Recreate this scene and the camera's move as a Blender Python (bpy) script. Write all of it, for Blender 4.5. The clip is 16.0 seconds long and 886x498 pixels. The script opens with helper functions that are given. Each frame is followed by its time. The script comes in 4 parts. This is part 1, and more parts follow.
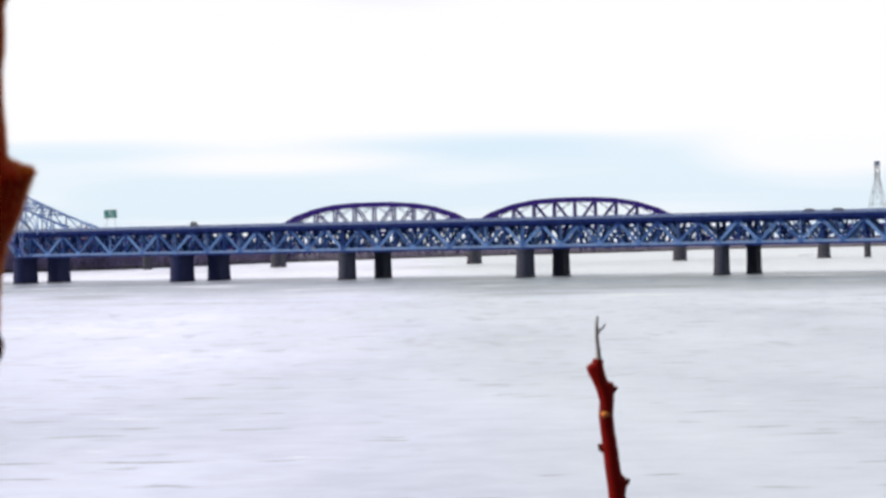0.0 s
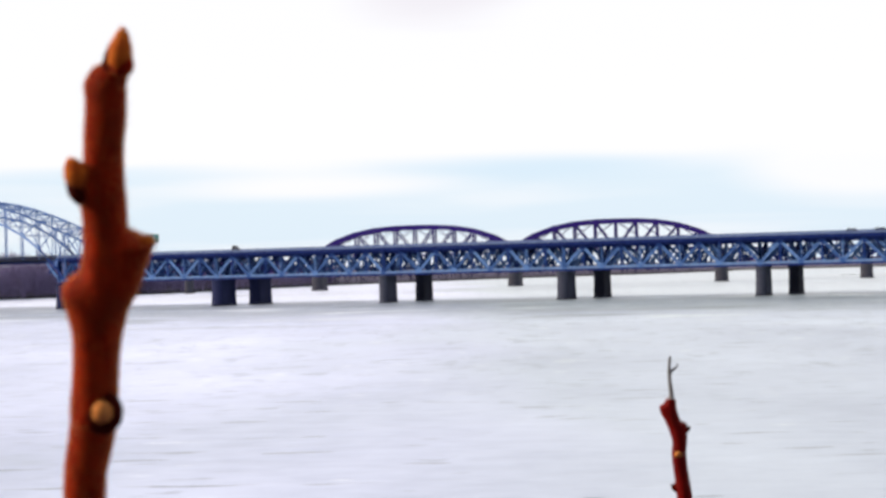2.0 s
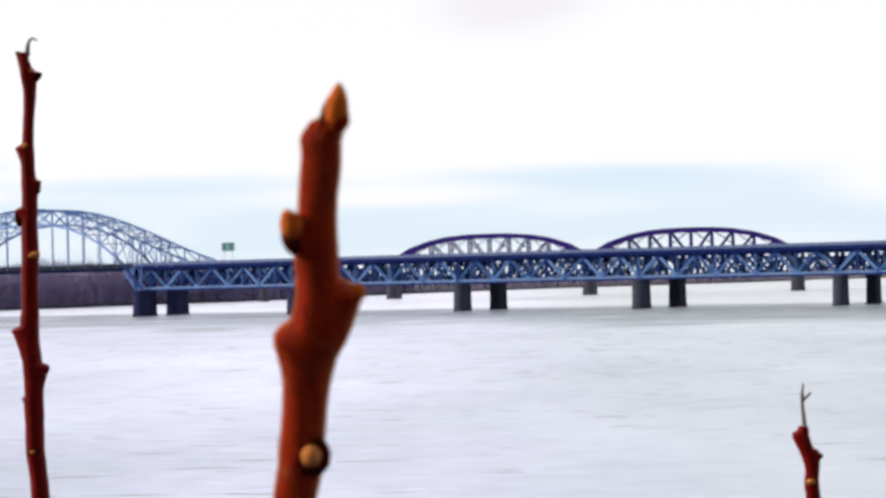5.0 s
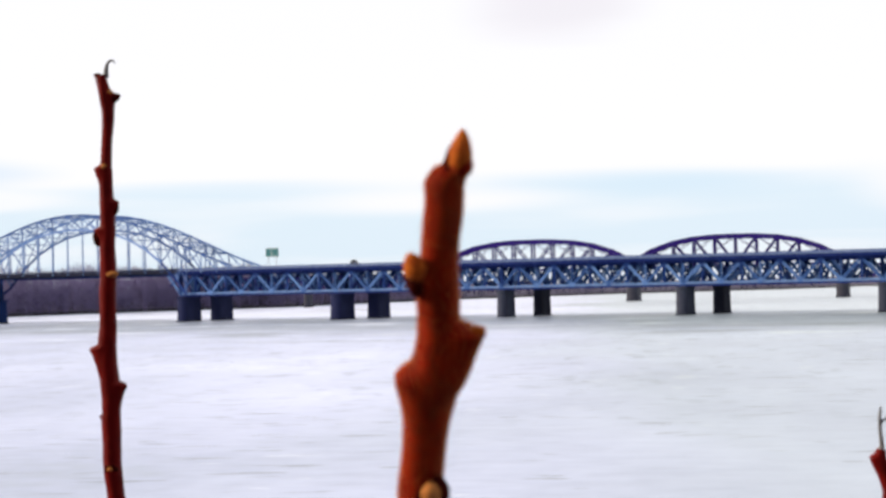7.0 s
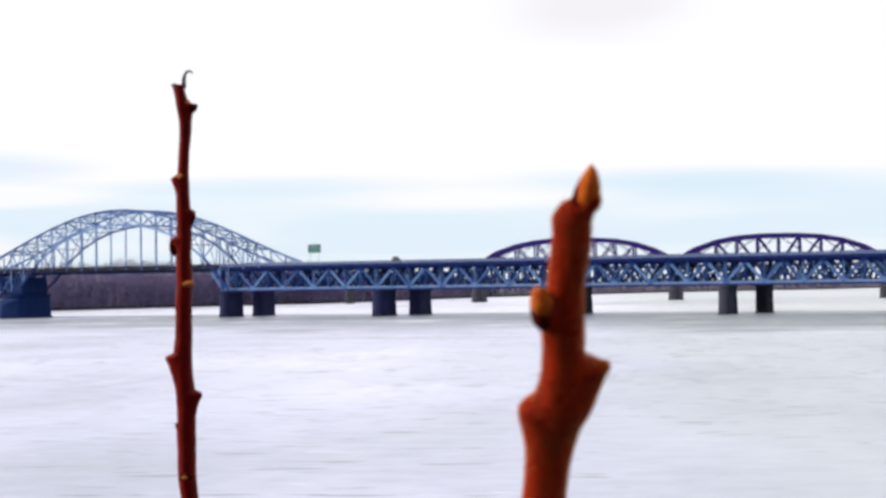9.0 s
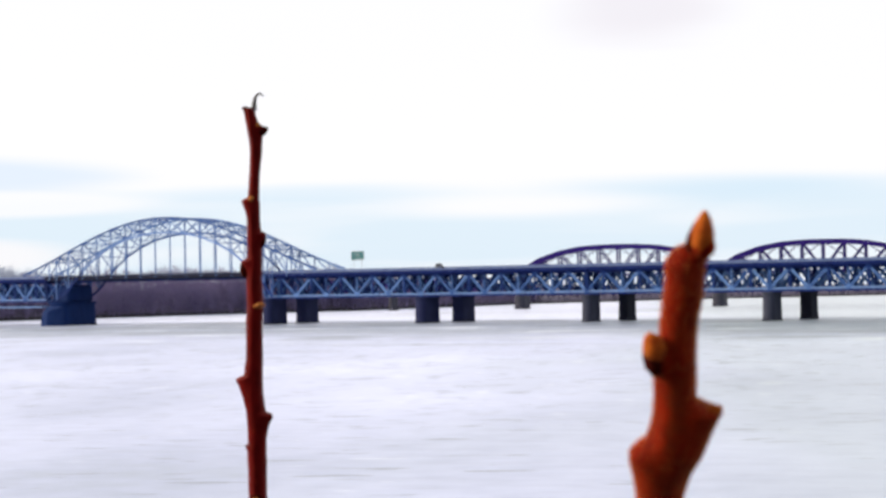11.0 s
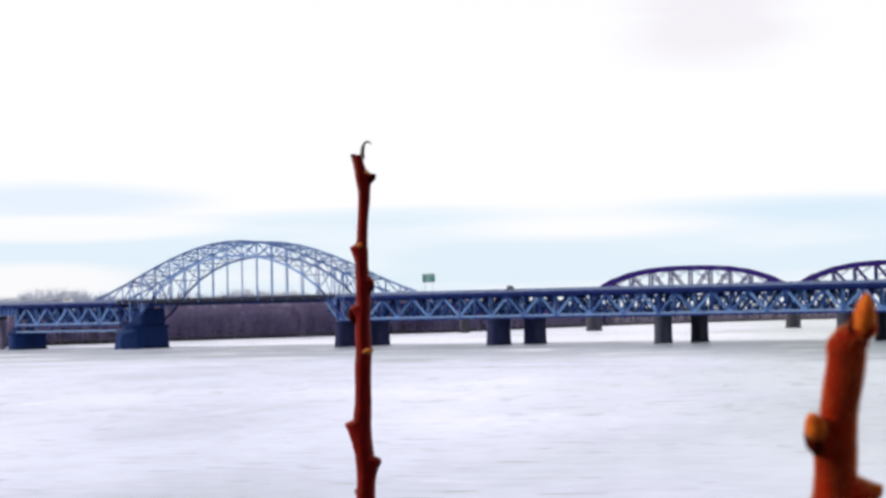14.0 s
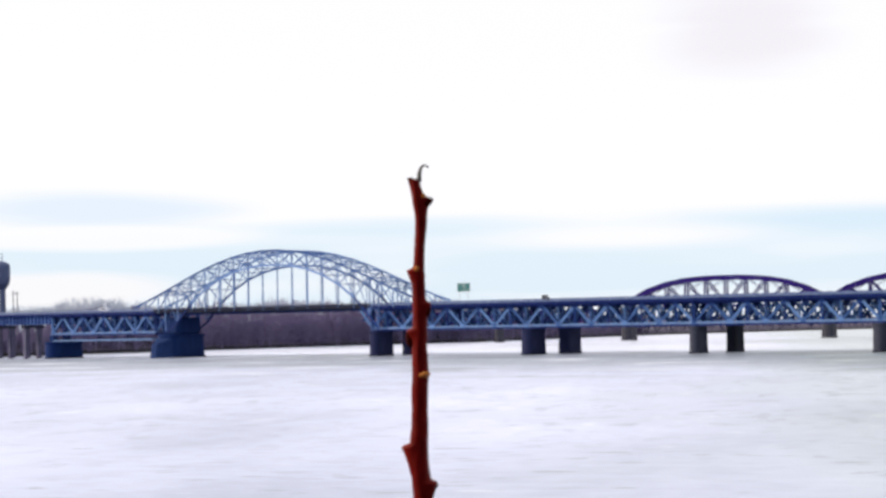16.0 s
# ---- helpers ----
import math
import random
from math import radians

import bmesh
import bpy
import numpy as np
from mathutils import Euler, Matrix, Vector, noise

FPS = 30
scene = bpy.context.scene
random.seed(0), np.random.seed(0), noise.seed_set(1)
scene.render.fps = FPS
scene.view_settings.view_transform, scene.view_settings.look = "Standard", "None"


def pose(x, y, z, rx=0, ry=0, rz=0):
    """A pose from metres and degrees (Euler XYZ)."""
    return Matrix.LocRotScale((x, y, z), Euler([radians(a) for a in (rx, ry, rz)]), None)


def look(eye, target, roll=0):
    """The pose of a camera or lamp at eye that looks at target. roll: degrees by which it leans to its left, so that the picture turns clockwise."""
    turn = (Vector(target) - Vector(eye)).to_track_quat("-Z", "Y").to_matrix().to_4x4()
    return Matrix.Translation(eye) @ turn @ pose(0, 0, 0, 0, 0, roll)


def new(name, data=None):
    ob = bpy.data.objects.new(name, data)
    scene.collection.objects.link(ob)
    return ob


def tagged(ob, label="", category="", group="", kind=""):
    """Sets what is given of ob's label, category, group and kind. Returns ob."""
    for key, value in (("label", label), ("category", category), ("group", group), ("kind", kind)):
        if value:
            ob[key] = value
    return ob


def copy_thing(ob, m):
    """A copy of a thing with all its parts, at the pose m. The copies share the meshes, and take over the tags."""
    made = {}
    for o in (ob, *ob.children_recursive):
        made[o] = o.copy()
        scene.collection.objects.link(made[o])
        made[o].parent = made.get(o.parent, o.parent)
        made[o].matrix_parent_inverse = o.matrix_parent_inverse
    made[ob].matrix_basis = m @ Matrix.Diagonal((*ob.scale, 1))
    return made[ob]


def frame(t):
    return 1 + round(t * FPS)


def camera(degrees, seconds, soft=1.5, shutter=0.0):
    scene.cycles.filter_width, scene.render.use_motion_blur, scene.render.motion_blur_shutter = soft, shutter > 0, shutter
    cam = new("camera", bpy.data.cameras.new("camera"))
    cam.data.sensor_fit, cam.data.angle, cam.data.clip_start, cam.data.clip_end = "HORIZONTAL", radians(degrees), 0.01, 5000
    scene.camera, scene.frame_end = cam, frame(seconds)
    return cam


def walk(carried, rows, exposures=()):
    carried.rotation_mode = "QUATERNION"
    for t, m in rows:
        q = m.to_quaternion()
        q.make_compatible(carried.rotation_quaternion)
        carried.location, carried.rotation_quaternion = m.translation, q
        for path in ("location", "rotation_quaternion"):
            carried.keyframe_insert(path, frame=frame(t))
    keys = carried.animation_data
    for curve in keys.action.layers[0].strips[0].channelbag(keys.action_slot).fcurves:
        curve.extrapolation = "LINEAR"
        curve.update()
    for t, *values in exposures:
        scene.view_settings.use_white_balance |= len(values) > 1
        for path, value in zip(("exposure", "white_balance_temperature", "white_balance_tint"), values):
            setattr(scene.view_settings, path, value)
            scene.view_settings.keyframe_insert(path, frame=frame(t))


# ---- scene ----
cam = camera(26.0, 16.0, soft=2.95)
cam.data.dof.use_dof = True          # near twig slightly out of focus
cam.data.dof.focus_distance = 3.0
cam.data.dof.aperture_fstop = 52.0
walk(cam, [
    (0.0, pose(-0.0000, 0.0000, 13.0000, 89.814, 1.145, -0.004)),
    (0.5, pose(-0.0024, -0.0009, 13.0024, 90.026, 1.193, 0.268)),
    (1.0, pose(-0.0058, 0.0002, 13.0044, 90.149, 1.307, 0.605)),
    (1.5, pose(-0.0092, -0.0043, 13.0066, 90.305, 1.426, 0.861)),
    (2.0, pose(-0.0138, -0.0070, 13.0090, 90.511, 1.526, 1.218)),
    (2.5, pose(-0.0178, -0.0088, 13.0112, 90.638, 1.625, 1.489)),
    (3.0, pose(-0.0218, -0.0092, 13.0129, 90.736, 1.592, 1.897)),
    (3.5, pose(-0.0256, -0.0122, 13.0138, 90.804, 1.576, 2.322)),
    (4.0, pose(-0.0308, -0.0145, 13.0150, 90.807, 1.500, 2.716)),
    (6.5, pose(-0.0508, -0.0221, 13.0236, 90.964, 1.369, 4.409)),
    (7.0, pose(-0.0548, -0.0252, 13.0257, 91.030, 1.301, 4.737)),
    (7.5, pose(-0.0586, -0.0267, 13.0271, 90.949, 1.098, 5.121)),
    (8.0, pose(-0.0635, -0.0276, 13.0293, 90.847, 0.913, 5.456)),
    (8.5, pose(-0.0676, -0.0280, 13.0318, 90.967, 0.871, 5.714)),
    (9.0, pose(-0.0719, -0.0287, 13.0336, 90.971, 0.873, 5.979)),
    (11.5, pose(-0.0888, -0.0331, 13.0443, 91.347, 1.014, 7.635)),
    (12.0, pose(-0.0918, -0.0363, 13.0468, 91.508, 1.062, 8.027)),
    (12.5, pose(-0.0951, -0.0371, 13.0487, 91.562, 1.048, 8.445)),
    (13.0, pose(-0.0986, -0.0366, 13.0507, 91.742, 0.974, 8.753)),
    (13.5, pose(-0.1011, -0.0389, 13.0524, 91.884, 1.102, 9.058)),
    (14.0, pose(-0.1037, -0.0413, 13.0545, 91.896, 1.153, 9.391)),
    (14.5, pose(-0.1064, -0.0423, 13.0566, 92.027, 1.110, 9.646)),
    (15.0, pose(-0.1097, -0.0423, 13.0590, 92.141, 1.076, 9.910)),
    (15.5, pose(-0.1125, -0.0418, 13.0599, 92.145, 1.060, 10.160)),
    (16.0, pose(-0.1148, -0.0452, 13.0623, 92.195, 1.074, 10.431)),
])

# ---- world, sun ----
SUN_EL, SUN_AZ = radians(24), radians(-96)      # azimuth from +y, negative to the left
world = bpy.data.worlds.new("overcast_sky")
scene.world = world
world.use_nodes = True
wn, wl = world.node_tree.nodes, world.node_tree.links
wn.clear()

w_out = wn.new("ShaderNodeOutputWorld")
w_bg = wn.new("ShaderNodeBackground")
w_bg.inputs["Strength"].default_value = 1.0
w_sky = wn.new("ShaderNodeTexSky")
w_sky.sky_type = "NISHITA"
w_sky.sun_disc = False
w_sky.sun_elevation = SUN_EL
w_sky.sun_rotation = SUN_AZ
w_dim = wn.new("ShaderNodeVectorMath")
w_dim.operation = "SCALE"
w_dim.inputs["Scale"].default_value = 0.10
wl.new(w_sky.outputs["Color"], w_dim.inputs[0])
w_co = wn.new("ShaderNodeTexCoord")
w_xyz = wn.new("ShaderNodeSeparateXYZ")
wl.new(w_co.outputs["Generated"], w_xyz.inputs[0])
w_map = wn.new("ShaderNodeMapping")
w_map.inputs["Scale"].default_value = (5.0, 5.0, 42.0)
w_map.inputs["Location"].default_value = (0.35, 0.2, 0.4)
wl.new(w_co.outputs["Generated"], w_map.inputs["Vector"])
w_no = wn.new("ShaderNodeTexNoise")
w_no.inputs["Scale"].default_value = 1.0
w_no.inputs["Detail"].default_value = 3.0
w_no.inputs["Roughness"].default_value = 0.45
w_no.inputs["Distortion"].default_value = 0.4
wl.new(w_map.outputs["Vector"], w_no.inputs["Vector"])
# thicker, whiter cloud higher up; thin bluish stratus in the lowest degrees
w_el = wn.new("ShaderNodeMapRange")
w_el.inputs["From Min"].default_value = 0.042
w_el.inputs["From Max"].default_value = 0.060
w_el.interpolation_type = "SMOOTHSTEP"
w_big = wn.new("ShaderNodeTexNoise")
w_big.inputs["Scale"].default_value = 1.0
w_big.inputs["Detail"].default_value = 2.0
w_bmap = wn.new("ShaderNodeMapping")
w_bmap.inputs["Scale"].default_value = (4.0, 4.0, 24.0)
w_bmap.inputs["Location"].default_value = (1.7, 0.0, 0.0)
wl.new(w_co.outputs["Generated"], w_bmap.inputs["Vector"])
wl.new(w_bmap.outputs["Vector"], w_big.inputs["Vector"])
w_warp = wn.new("ShaderNodeMath")
w_warp.operation = "MULTIPLY_ADD"
w_warp.inputs[1].default_value = 0.03
w_sub = wn.new("ShaderNodeMath")
w_sub.operation = "SUBTRACT"
w_sub.inputs[1].default_value = 0.015
wl.new(w_xyz.outputs["Z"], w_sub.inputs[0])
wl.new(w_big.outputs["Fac"], w_warp.inputs[0])
wl.new(w_sub.outputs[0], w_warp.inputs[2])
wl.new(w_warp.outputs[0], w_el.inputs["Value"])
w_st = wn.new("ShaderNodeMapRange")
w_st.inputs["From Min"].default_value = 0.42
w_st.inputs["From Max"].default_value = 0.66
w_st.inputs["To Max"].default_value = 0.45
w_st.interpolation_type = "SMOOTHSTEP"
wl.new(w_no.outputs["Fac"], w_st.inputs["Value"])
w_mx = wn.new("ShaderNodeMath")
w_mx.operation = "MAXIMUM"
wl.new(w_el.outputs["Result"], w_mx.inputs[0])
wl.new(w_st.outputs["Result"], w_mx.inputs[1])
w_cl = wn.new("ShaderNodeMix")
w_cl.data_type = "RGBA"
w_cl.inputs["A"].default_value = (0.80, 0.925, 1.035, 1)
w_cl.inputs["B"].default_value = (1.06, 1.05, 1.08, 1)
wl.new(w_mx.outputs[0], w_cl.inputs["Factor"])
w_mix = wn.new("ShaderNodeMix")
w_mix.data_type = "RGBA"
w_mix.inputs["Factor"].default_value = 0.92
wl.new(w_dim.outputs[0], w_mix.inputs["A"])


def cloud_patch(centre, stretch, near, far, amount):
    """A soft cloud with a ragged outline round a direction."""
    away = wn.new("ShaderNodeVectorMath")
    away.operation = "SUBTRACT"
    away.inputs[1].default_value = centre
    wl.new(w_co.outputs["Generated"], away.inputs[0])
    scaled = wn.new("ShaderNodeVectorMath")
    scaled.operation = "MULTIPLY"
    scaled.inputs[1].default_value = stretch
    wl.new(away.outputs[0], scaled.inputs[0])
    size = wn.new("ShaderNodeVectorMath")
    size.operation = "LENGTH"
    wl.new(scaled.outputs[0], size.inputs[0])
    ragged = wn.new("ShaderNodeMath")
    ragged.operation = "MULTIPLY_ADD"
    ragged.inputs[1].default_value = far * 0.9
    wl.new(w_no.outputs["Fac"], ragged.inputs[0])
    wl.new(size.outputs["Value"], ragged.inputs[2])
    fade = wn.new("ShaderNodeMapRange")
    fade.interpolation_type = "SMOOTHSTEP"
    for key, v in (("From Min", near + far * 0.45), ("From Max", far * 1.45), ("To Min", amount), ("To Max", 0.0)):
        fade.inputs[key].default_value = v
    wl.new(ragged.outputs[0], fade.inputs["Value"])
    return fade.outputs["Result"]


def tint_over(base, factor, colour):
    mix = wn.new("ShaderNodeMix")
    mix.data_type = "RGBA"
    mix.inputs["B"].default_value = colour
    wl.new(factor, mix.inputs["Factor"])
    wl.new(base, mix.inputs["A"])
    return mix.outputs["Result"]


WHITE, BLUE = (1.06, 1.05, 1.08, 1), (0.74, 0.895, 1.03, 1)
layer = w_cl.outputs["Result"]
for centre, stretch, near, far, amount, colour in (
        ((0.03, 1.0, 0.0500), (1, 0, 12.0), 0.010, 0.125, 0.88, BLUE),          # dove-blue wedge over the railway trusses
        ((-0.20, 0.98, 0.0500), (1, 0, 13.0), 0.030, 0.100, 0.5, BLUE),        # thinner veil towards the arch
        ((-0.09, 1.0, 0.0425), (1, 0, 13.0), 0.015, 0.115, 0.9, WHITE),       # bright streak below the wedge
        ((0.20, 0.98, 0.0480), (1, 0, 3.6), 0.040, 0.085, 0.9, WHITE),         # open white sky down the river
        ((-0.352, 0.935, 0.0615), (1, 0, 7.5), 0.030, 0.095, 0.75, (0.77, 0.89, 1.05, 1)),
        ((-0.350, 0.937, 0.0465), (1, 0, 14.0), 0.050, 0.110, 0.8, WHITE),
        ((-0.375, 0.930, 0.0190), (1, 0, 6.5), 0.040, 0.080, 0.9, (1.03, 1.02, 1.05, 1)),
        ((-0.02, 0.99, 0.150), (1, 0, 2.2), 0.020, 0.065, 0.75, (0.93, 0.885, 0.945, 1))):   # lilac patch high up
    layer = tint_over(layer, cloud_patch(centre, stretch, near, far, amount), colour)
wl.new(layer, w_mix.inputs["B"])
wl.new(w_mix.outputs["Result"], w_bg.inputs["Color"])
wl.new(w_bg.outputs[0], w_out.inputs["Surface"])

sun = new("sun", bpy.data.lights.new("sun", "SUN"))
sun.data.energy = 4.8
sun.data.angle = radians(14)
sun.data.color = (1.0, 0.83, 0.62)
sun_from = Vector((math.sin(SUN_AZ) * math.cos(SUN_EL), math.cos(SUN_AZ) * math.cos(SUN_EL), math.sin(SUN_EL)))
sun.matrix_world = look(sun_from * 100, (0, 0, 0))


# ---- materials ----
def material(name, dark, light, scale=1.0, rough=0.6, metal=0.0, bump=0.2, fine=8.0, stain=None, stain_amount=0.4, stretch=(1, 1, 1), spread=0.0, sheen=0.0, spec=0.5, glow=0.0):
    """Two-scale procedural surface: a broad mottling, a fine grain with relief, and stains of their own colour."""
    m = bpy.data.materials.new(name)
    m.use_nodes = True
    n, l = m.node_tree.nodes, m.node_tree.links
    b = n["Principled BSDF"]
    b.inputs["Roughness"].default_value = rough
    b.inputs["Metallic"].default_value = metal
    b.inputs["Specular IOR Level"].default_value = spec
    if sheen:
        b.inputs["Sheen Weight"].default_value = sheen
        b.inputs["Sheen Roughness"].default_value = 0.33
        b.inputs["Sheen Tint"].default_value = (1.0, 0.54, 0.20, 1)
    if glow:
        b.inputs["Subsurface Weight"].default_value = glow
        b.inputs["Subsurface Scale"].default_value = 0.0016
        b.inputs["Subsurface Radius"].default_value = (1.0, 0.40, 0.15)
    co = n.new("ShaderNodeTexCoord")
    mp = n.new("ShaderNodeMapping")
    mp.inputs["Scale"].default_value = stretch
    l.new(co.outputs["Object"], mp.inputs["Vector"])
    broad = n.new("ShaderNodeTexNoise")
    broad.inputs["Scale"].default_value = scale
    broad.inputs["Detail"].default_value = 4
    grain = n.new("ShaderNodeTexNoise")
    grain.inputs["Scale"].default_value = scale * fine
    grain.inputs["Detail"].default_value = 5
    l.new(mp.outputs["Vector"], broad.inputs["Vector"])
    l.new(mp.outputs["Vector"], grain.inputs["Vector"])
    ramp = n.new("ShaderNodeValToRGB")
    ramp.color_ramp.elements[0].position, ramp.color_ramp.elements[0].color = 0.3, (*dark, 1)
    ramp.color_ramp.elements[1].position, ramp.color_ramp.elements[1].color = 0.7, (*light, 1)
    mixv = n.new("ShaderNodeMath")
    mixv.operation = "MULTIPLY_ADD"
    mixv.inputs[1].default_value = 0.4
    l.new(grain.outputs["Fac"], mixv.inputs[0])
    half = n.new("ShaderNodeMath")
    half.operation = "MULTIPLY"
    half.inputs[1].default_value = 0.6
    l.new(broad.outputs["Fac"], half.inputs[0])
    l.new(half.outputs[0], mixv.inputs[2])
    source = mixv.outputs[0]
    if spread:
        info = n.new("ShaderNodeObjectInfo")
        add = n.new("ShaderNodeMath")
        add.operation = "MULTIPLY_ADD"
        add.inputs[1].default_value = spread
        l.new(info.outputs["Random"], add.inputs[0])
        off = n.new("ShaderNodeMath")
        off.operation = "SUBTRACT"
        off.inputs[1].default_value = spread / 2
        l.new(source, off.inputs[0])
        l.new(off.outputs[0], add.inputs[2])
        source = add.outputs[0]
    l.new(source, ramp.inputs["Fac"])
    colour = ramp.outputs["Color"]
    if stain:
        sn = n.new("ShaderNodeTexNoise")
        sn.inputs["Scale"].default_value = scale * 2.3
        sn.inputs["Detail"].default_value = 6
        sn.inputs["Roughness"].default_value = 0.7
        l.new(mp.outputs["Vector"], sn.inputs["Vector"])
        sr = n.new("ShaderNodeMapRange")
        sr.inputs["From Min"].default_value = 0.55
        sr.inputs["From Max"].default_value = 0.72
        sr.inputs["To Max"].default_value = stain_amount
        l.new(sn.outputs["Fac"], sr.inputs["Value"])
        mx = n.new("ShaderNodeMix")
        mx.data_type = "RGBA"
        mx.inputs["B"].default_value = (*stain, 1)
        l.new(sr.outputs["Result"], mx.inputs["Factor"])
        l.new(colour, mx.inputs["A"])
        colour = mx.outputs["Result"]
    l.new(colour, b.inputs["Base Color"])
    if bump:
        bp = n.new("ShaderNodeBump")
        bp.inputs["Strength"].default_value = bump
        bp.inputs["Distance"].default_value = 0.1 / scale / fine
        l.new(grain.outputs["Fac"], bp.inputs["Height"])
        l.new(bp.outputs["Normal"], b.inputs["Normal"])
    return m


# one blue paint in two tones: dark carries shade, pale the lit members
M_STEEL = material("shade_tone_blue_steel", (0.003, 0.019, 0.120), (0.014, 0.050, 0.23), 0.35, 0.5, 0.0, 0.1, 9, (0.03, 0.025, 0.045), 0.4, spread=0.35, spec=0.15)
M_STEEL_PALE = material("lit_tone_blue_steel", (0.032, 0.084, 0.255), (0.100, 0.200, 0.450), 0.35, 0.5, 0.0, 0.1, 9, (0.07, 0.07, 0.11), 0.35, spread=0.6, spec=0.15)
# the bridge blue, paled by haze put into the arch colour
M_ARCH = material("haze_pale_arch_steel", (0.058, 0.122, 0.340), (0.165, 0.270, 0.54), 0.35, 0.5, 0.0, 0.1, 9, (0.06, 0.06, 0.09), 0.35, spread=0.5, spec=0.15)
# deck edge blue, also used to paint shade into members under the road
M_DECK = material("dark_deck_and_shade_steel", (0.003, 0.012, 0.090), (0.009, 0.027, 0.165), 0.3, 0.6, 0.0, 0.1, 9, (0.02, 0.02, 0.03), 0.4, spec=0.1)
M_ARCH_ROAD = material("weathered_grey_deck_steel", (0.010, 0.014, 0.032), (0.027, 0.032, 0.060), 0.3, 0.7, 0.0, 0.1, 9, (0.05, 0.04, 0.05), 0.4, spec=0.1)
M_PARAPET = material("grey_blue_railing_steel", (0.050, 0.085, 0.200), (0.092, 0.142, 0.300), 0.5, 0.6, 0.0, 0.1, 9)
M_CHORD = material("pale_chord_steel", (0.090, 0.170, 0.36), (0.170, 0.280, 0.52), 0.4, 0.6, 0.0, 0.1, 9, (0.06, 0.07, 0.10), 0.4, spec=0.15)
M_ROAD = material("asphalt_road", (0.04, 0.04, 0.042), (0.065, 0.065, 0.066), 0.4, 0.85, 0.0, 0.3, 20)
M_CONCRETE = material("weathered_pier_concrete", (0.020, 0.024, 0.042), (0.064, 0.070, 0.104), 0.22, 0.85, 0.0, 0.4, 12, (0.03, 0.03, 0.04), 0.6, stretch=(1, 1, 0.4), spec=0.15)
M_CONCRETE_DARK = material("dark_blue_pier_stone", (0.003, 0.014, 0.075), (0.011, 0.034, 0.135), 0.22, 0.8, 0.0, 0.4, 12, (0.008, 0.01, 0.02), 0.6, stretch=(1, 1, 0.4), spec=0.1)
M_CONCRETE_BLUE = material("blue_grey_pier_concrete", (0.009, 0.012, 0.045), (0.026, 0.032, 0.088), 0.22, 0.8, 0.0, 0.4, 12, (0.012, 0.011, 0.022), 0.6, stretch=(1, 1, 0.4), spec=0.1)
M_CONCRETE_BLACK = material("near_black_pier_concrete", (0.006, 0.007, 0.014), (0.020, 0.022, 0.036), 0.22, 0.85, 0.0, 0.4, 12, (0.004, 0.004, 0.008), 0.6, stretch=(1, 1, 0.4), spec=0.1)
M_SCRUB = material("dark_distant_scrub", (0.014, 0.012, 0.040), (0.035, 0.030, 0.072), 0.03, 0.95, 0.0, 0.0, 20, spec=0.1)
M_CUT = material("blue_grey_cutwater_stone", (0.006, 0.019, 0.08), (0.020, 0.042, 0.135), 0.25, 0.85, 0.0, 0.4, 12, (0.01, 0.014, 0.03), 0.5, spec=0.1)
M_RAIL = material("dark_violet_railway_steel", (0.010, 0.004, 0.075), (0.030, 0.015, 0.160), 0.3, 0.6, 0.0, 0.1, 9, (0.05, 0.022, 0.05), 0.35, spec=0.1)
M_STONE = material("railway_pier_masonry", (0.012, 0.013, 0.026), (0.034, 0.035, 0.055), 0.3, 0.85, 0.0, 0.4, 10, (0.05, 0.05, 0.06), 0.5)
M_BANK = material("brown_winter_ground", (0.048, 0.041, 0.078), (0.088, 0.073, 0.125), 0.05, 0.95, 0.0, 0.6, 30, (0.04, 0.035, 0.04), 0.5)


def waterline_shade(m, top):
    """Paints the bank's dark undercut shade as a mud-dark band up to a height above the water."""
    n, l = m.node_tree.nodes, m.node_tree.links
    base = n["Principled BSDF"].inputs["Base Color"]
    co = n.new("ShaderNodeTexCoord")
    xyz = n.new("ShaderNodeSeparateXYZ")
    l.new(co.outputs["Object"], xyz.inputs[0])
    r = n.new("ShaderNodeMapRange")
    for key, v in (("From Min", top * 0.8), ("From Max", top), ("To Min", 1.0), ("To Max", 0.0)):
        r.inputs[key].default_value = v
    l.new(xyz.outputs["Z"], r.inputs["Value"])
    mx = n.new("ShaderNodeMix")
    mx.data_type = "RGBA"
    mx.inputs["B"].default_value = (0.008, 0.007, 0.011, 1)
    l.new(r.outputs["Result"], mx.inputs["Factor"])
    l.new(base.links[0].from_socket, mx.inputs["A"])
    l.new(mx.outputs["Result"], base)


waterline_shade(M_BANK, 2.0)
M_WOOD = material("bare_brushwood", (0.135, 0.112, 0.215), (0.225, 0.185, 0.320), 0.03, 0.95, 0.0, 0.0, 20)
# distance haze is painted into this pale blue-grey
M_WOOD_FAR = material("far_bare_woods_haze_tint", (0.40, 0.45, 0.55), (0.52, 0.57, 0.68), 0.03, 0.95, 0.0, 0.0, 20)
M_GREEN = material("green_road_sign_face", (0.0, 0.095, 0.115), (0.0, 0.14, 0.165), 0.8, 0.5, 0.0, 0.0, 6)
M_WHITE = material("white_sign_paint", (0.7, 0.72, 0.72), (0.8, 0.8, 0.8), 1.0, 0.5, 0.0, 0.0, 6)
M_PYLON = material("galvanised_pylon_steel", (0.20, 0.21, 0.24), (0.32, 0.33, 0.36), 0.4, 0.5, 0.4, 0.0, 8)
M_TOWER = material("dark_tower_steel", (0.030, 0.050, 0.13), (0.065, 0.095, 0.20), 0.3, 0.6, 0.0, 0.0, 8)
